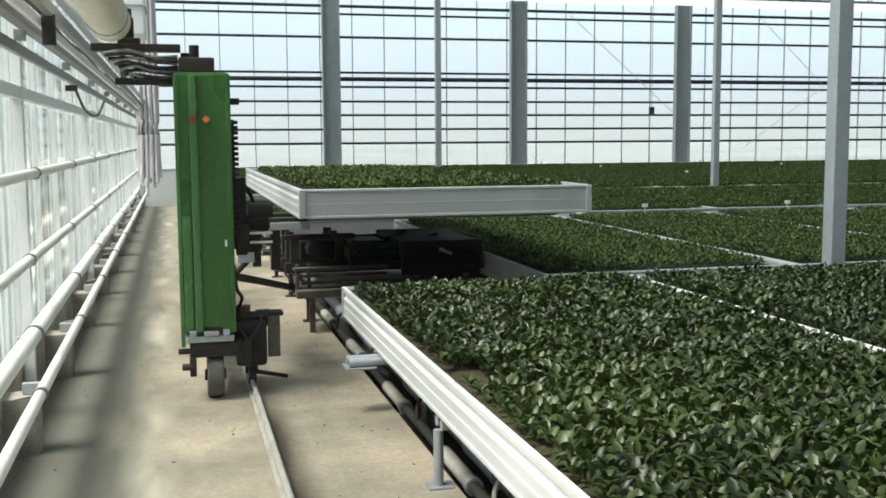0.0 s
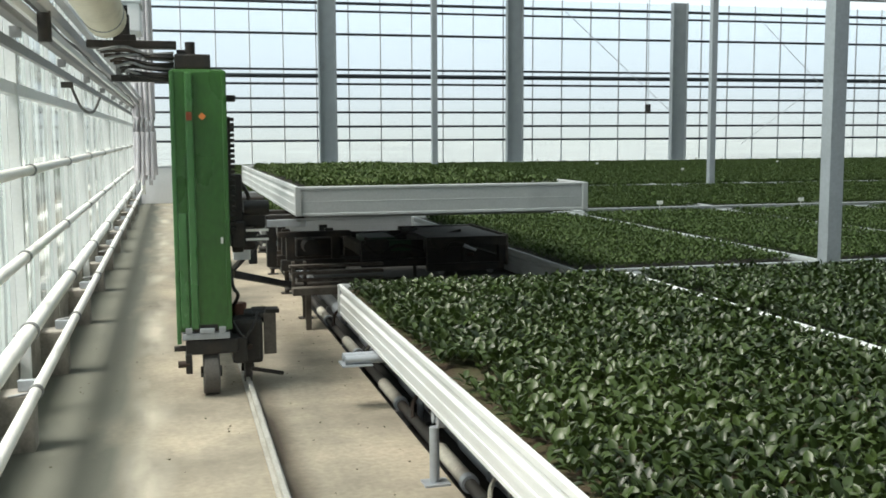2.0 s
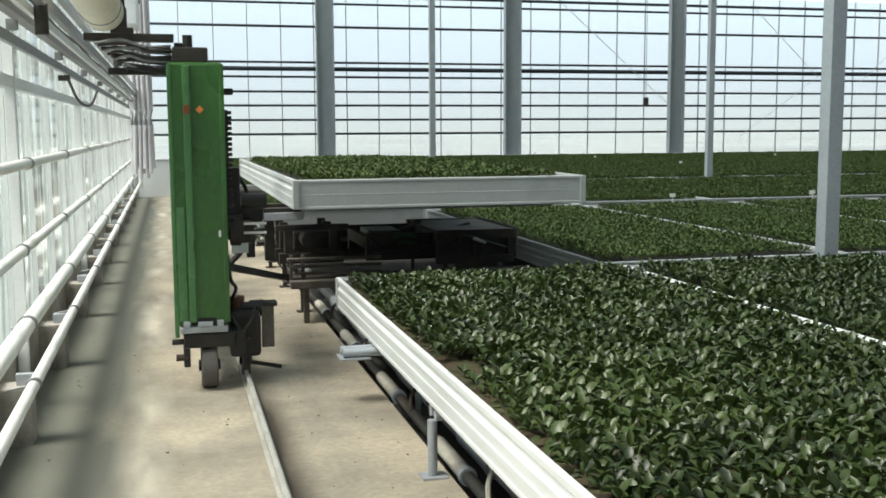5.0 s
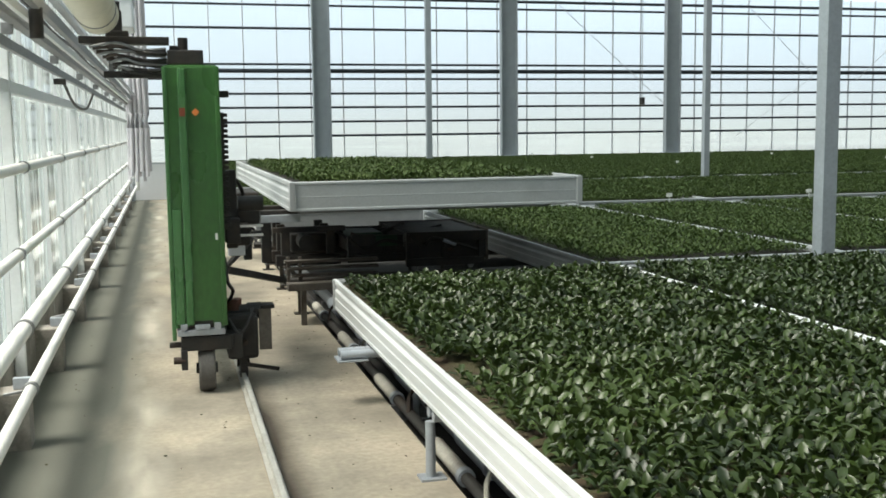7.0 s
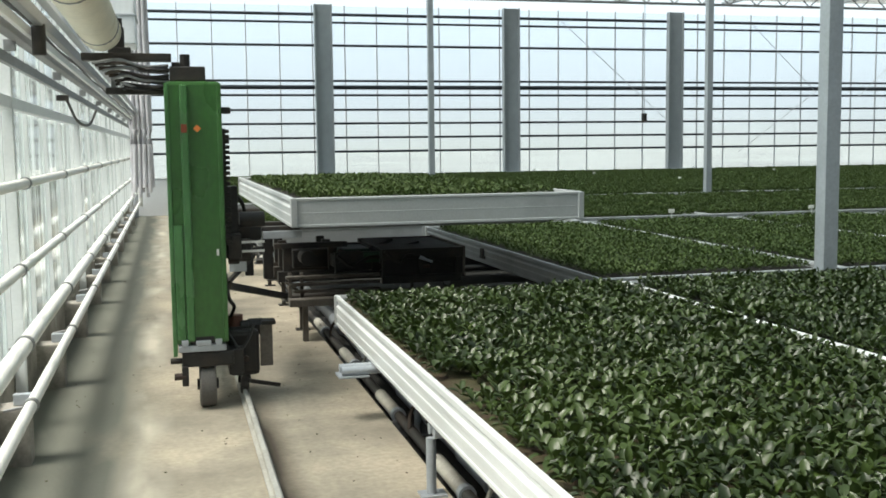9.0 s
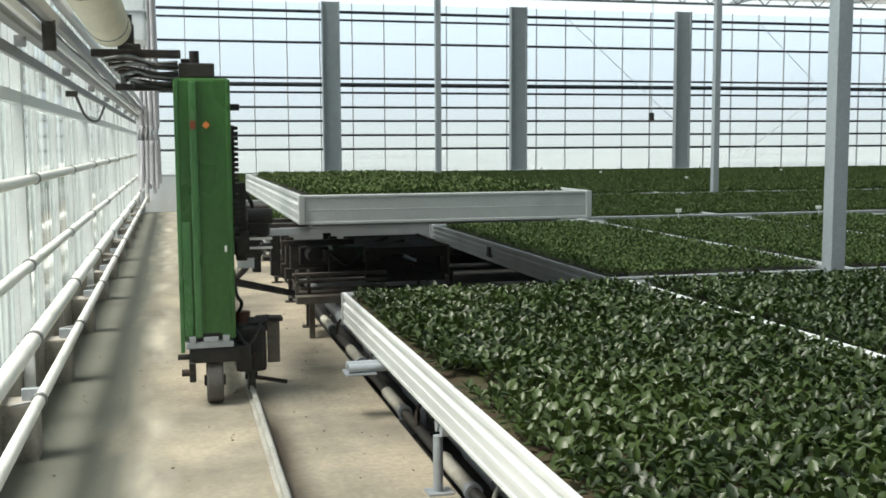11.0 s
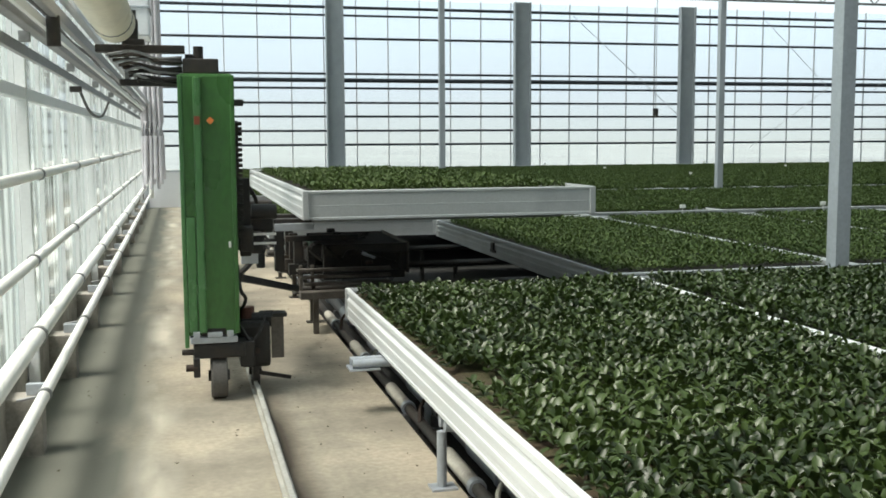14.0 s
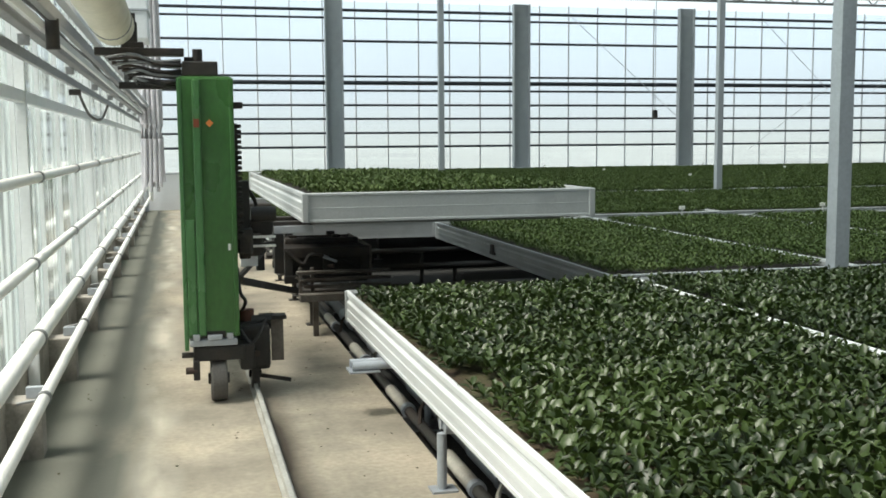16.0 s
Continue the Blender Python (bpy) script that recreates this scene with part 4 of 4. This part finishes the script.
# fixed frame of the pusher on the carrier
base_frame = part("pusher_base", box(B(), 0.92, 1.6, 9.55, 9.63, 0.67, 0.72, 0.008), BLACK, carrier)
for y in (9.59, 10.0, 10.4):
    part("base_beam", box(B(), 0.95, 1.55, y - 0.04, y + 0.04, 0.36, 0.46, 0.008), BLACK, base_frame)
    part("base_post", box(B(), 1.0, 1.08, y - 0.035, y + 0.035, 0.46, 0.71, 0.006), BLACK, base_frame)
    part("base_post", box(B(), 1.42, 1.5, y - 0.035, y + 0.035, 0.46, 0.71, 0.006), BLACK, base_frame)
part("base_cover", box(B(), 1.1, 1.55, 9.7, 10.35, 0.47, 0.64, 0.02), BLACK, base_frame)
part("base_motor", tube(B(), (1.2, 9.30, 0.60), (1.2, 9.54, 0.60), 0.07, 16), BLACK, base_frame, "black geared motor", True)

# ---- overhead supply along the wall ----
duct = thing("air_duct", "cream fabric air duct hung along the wall", "duct", (-0.345, 0, 2.29))
part("tube", tube(B(), (0, 3.6, 0), (0, 6.42, 0), 0.115, 24), CREAM, duct, smooth=True)
part("end_band", tube(B(), (0, 6.36, 0), (0, 6.43, 0), 0.119, 24), CREAM, duct, "stained fabric end band", True)
for y in (4.4, 6.1):
    part("hanger", tube(B(), (0, y, 0.11), (0, y, 4.91), 0.006, 6), GALV_DARK, duct)
    part("strap", tube(B(), (0, y - 0.012, 0), (0, y + 0.012, 0), 0.119, 20), GALV_DARK, duct, smooth=True)
hood = thing("hanging_box", "white sheet metal box hung above the aisle", "box", (-0.30, 8.1, 2.36))
part("casing", box(B(), -0.115, 0.115, -0.15, 0.35, 0.0, 0.62, 0.012), PANEL_WHITE, hood)
part("flange", box(B(), -0.125, 0.125, -0.16, 0.36, 0.20, 0.215, 0.003), GALV, hood)
for y in (-0.1, 0.3):
    part("rod", tube(B(), (0, y, 0.62), (0, y, 4.842), 0.006, 6), GALV_DARK, hood)

rail = thing("supply_rail", "steel conductor rail along the glazed wall", "rail", (0, 0, 0))
part("rail", box(B(), -0.76, -0.70, BACK_Y + 0.3, 25.2, 2.17, 2.22, 0.006), GALV_DARK, rail)
part("rail", box(B(), -0.69, -0.665, BACK_Y + 0.3, 25.2, 2.20, 2.25, 0.004), FRAME_WHITE, rail)
part("rail", box(B(), -0.64, -0.60, BACK_Y + 0.3, 25.2, 2.25, 2.32, 0.006), GALV_DARK, rail)
part("rail", box(B(), -0.82, -0.79, BACK_Y + 0.3, 25.2, 2.06, 2.12, 0.004), GALV_DARK, rail)
part("cable_tray", box(B(), -0.595, -0.545, BACK_Y + 0.3, 25.2, 2.34, 2.37, 0.004), GALV, rail)
for k in range(9):
    y = 5.9 + 2.4 * k
    part("rail_bracket", box(B(), -0.80, -0.74, y - 0.015, y + 0.015, 2.12, 2.18, 0.004), GALV_DARK, rail)
    if k < 1:
        part("isolator", tube(B(), (-0.625, y, 2.10), (-0.625, y, 2.26), 0.036, 12), BLACK, rail, smooth=True)
part("cable", hose(B(), [(-0.72, -4 + 1.7 * k, 2.33 - 0.03 * (k % 2)) for k in range(17)], 0.014), BLACK, rail, smooth=True)
part("cable", hose(B(), [(-0.77, -4.6 + 1.9 * k, 2.27 - 0.04 * (k % 2)) for k in range(15)], 0.012), GALV_DARK, rail, smooth=True)
arm = thing("collector_arm", "black current collector arm with looped cables", "collector", (0, 6.5, 0))
part("arm", box(B(), -0.46, 0.05, -0.05, 0.06, 2.12, 2.165, 0.006), BLACK, arm)
part("arm", box(B(), -0.33, 0.04, -0.03, 0.04, 1.925, 1.965, 0.005), BLACK, arm)
part("upright", box(B(), -0.275, -0.215, -0.02, 0.04, 2.165, 2.32, 0.012), BLACK, arm)
part("cap", tube(B(), (-0.245, 0.01, 2.31), (-0.245, 0.01, 2.37), 0.022, 10), BLACK, arm, smooth=True)
part("clamp", box(B(), -0.31, -0.18, -0.035, 0.05, 2.16, 2.20, 0.008), BLACK, arm)
part("post", box(B(), -0.30, -0.27, 0.0, 0.04, 1.95, 2.12), GALV_DARK, arm)
for k in range(11):
    z = 2.105 - 0.0155 * k
    bm = hose(B(), [(-0.40 + 0.018 * k, -0.04, z + 0.006 * (k % 2)), (-0.25 + 0.02 * (k % 4), -0.08 + 0.02 * (k % 3), z + 0.02 - 0.007 * (k % 3)), (-0.12 + 0.03 * (k % 3), -0.07 + 0.02 * (k % 2), z - 0.018 + 0.006 * (k % 4)), (0.03, -0.03, z - 0.01)], 0.009 + 0.002 * (k % 3))
    part("cable", bm, GALV_DARK if k % 3 == 0 else BLACK, arm, "looped grey cable" if k % 3 == 0 else "", True)
cable = thing("hanging_cable", "black cable sagging from a wall bracket", "cable", (-0.74, 8.6, 2.0))
part("cord", hose(B(), [(0, 0, 0), (0.03, 0.6, -0.16), (0.06, 1.5, -0.17), (0.08, 2.2, -0.02)], 0.012), BLACK, cable, smooth=True)
part("bracket", box(B(), -0.07, 0.02, -0.03, 0.03, -0.02, 0.025, 0.005), BLACK, cable)

# hanging climate sensor, white stakes on the far tables
sensor = thing("climate_sensor", "small dark climate sensor hanging over the plants", "sensor", (9.28, 19.25, 2.055))
part("housing", tube(B(), (0, 0, 0), (0, 0, 0.14), 0.055, 12), BLACK, sensor, smooth=True)
part("shield", tube(B(), (0, 0, -0.03), (0, 0, -0.004), 0.10, 14), BLACK, sensor, smooth=True)
part("cord", tube(B(), (0, 0, 0.14), (0, 0, 4.01), 0.006, 6), GALV_DARK, sensor)


r = random.Random(77)
verts, faces = [], []
for k in range(140):
    x, y = r.choice((r.uniform(-0.7, 0.35), r.uniform(0.62, 1.12))), r.uniform(3.5, 16)
    a, d = r.uniform(0, 6.28), r.uniform(0.004, 0.012)
    n0 = len(verts)
    for q in range(5):
        rr = d * r.uniform(0.6, 1.2)
        verts.append((x + rr * math.cos(a + q * 1.257), y + rr * math.sin(a + q * 1.257), 0.003 + 0.004 * (q % 2)))
    faces.append(tuple(range(n0, n0 + 5)))
me = bpy.data.meshes.new("litter")
me.from_pydata(verts, [], faces)
me.materials.append(SOIL)
tagged(new("litter", me), "dark crumbs of soil and dry leaf on the floor", "litter", kind="stuff")


# ---- movement ----
def motions():
    push = [(0, 2.765), (0.5, 2.84), (1.0, 2.91), (1.5, 2.98), (2.0, 3.05), (2.5, 3.12), (3.0, 3.19), (3.5, 3.26), (3.8, 3.275), (4.2, 3.275), (8, 3.275), (16, 3.275)]
    for k, t in enumerate(pushed):
        x0 = t.location.x - 3.275
        walk(t, [(s, pose(x0 + x, ROW_Y[1], TOP - RAIL_H)) for s, x in push])
    slide = [(0, 2.715), (0.5, 2.785), (1.0, 2.85), (1.5, 2.92), (2.0, 2.985), (2.5, 3.05), (3.0, 3.115), (3.5, 3.165), (3.8, 3.17), (4.6, 3.13), (6.5, 2.92), (7.0, 2.84), (8.0, 2.70), (9.0, 2.60), (11.5, 2.33), (12.5, 2.21), (13.0, 2.13), (14.0, 1.97), (15.0, 1.81), (16.0, 1.63)]
    walk(pusher, [(s, pose(x, 0, 0)) for s, x in slide])
    walk(stage, [(s, pose(1.66 + 0.55 * (x - 1.63), 0, 0)) for s, x in slide])


motions()
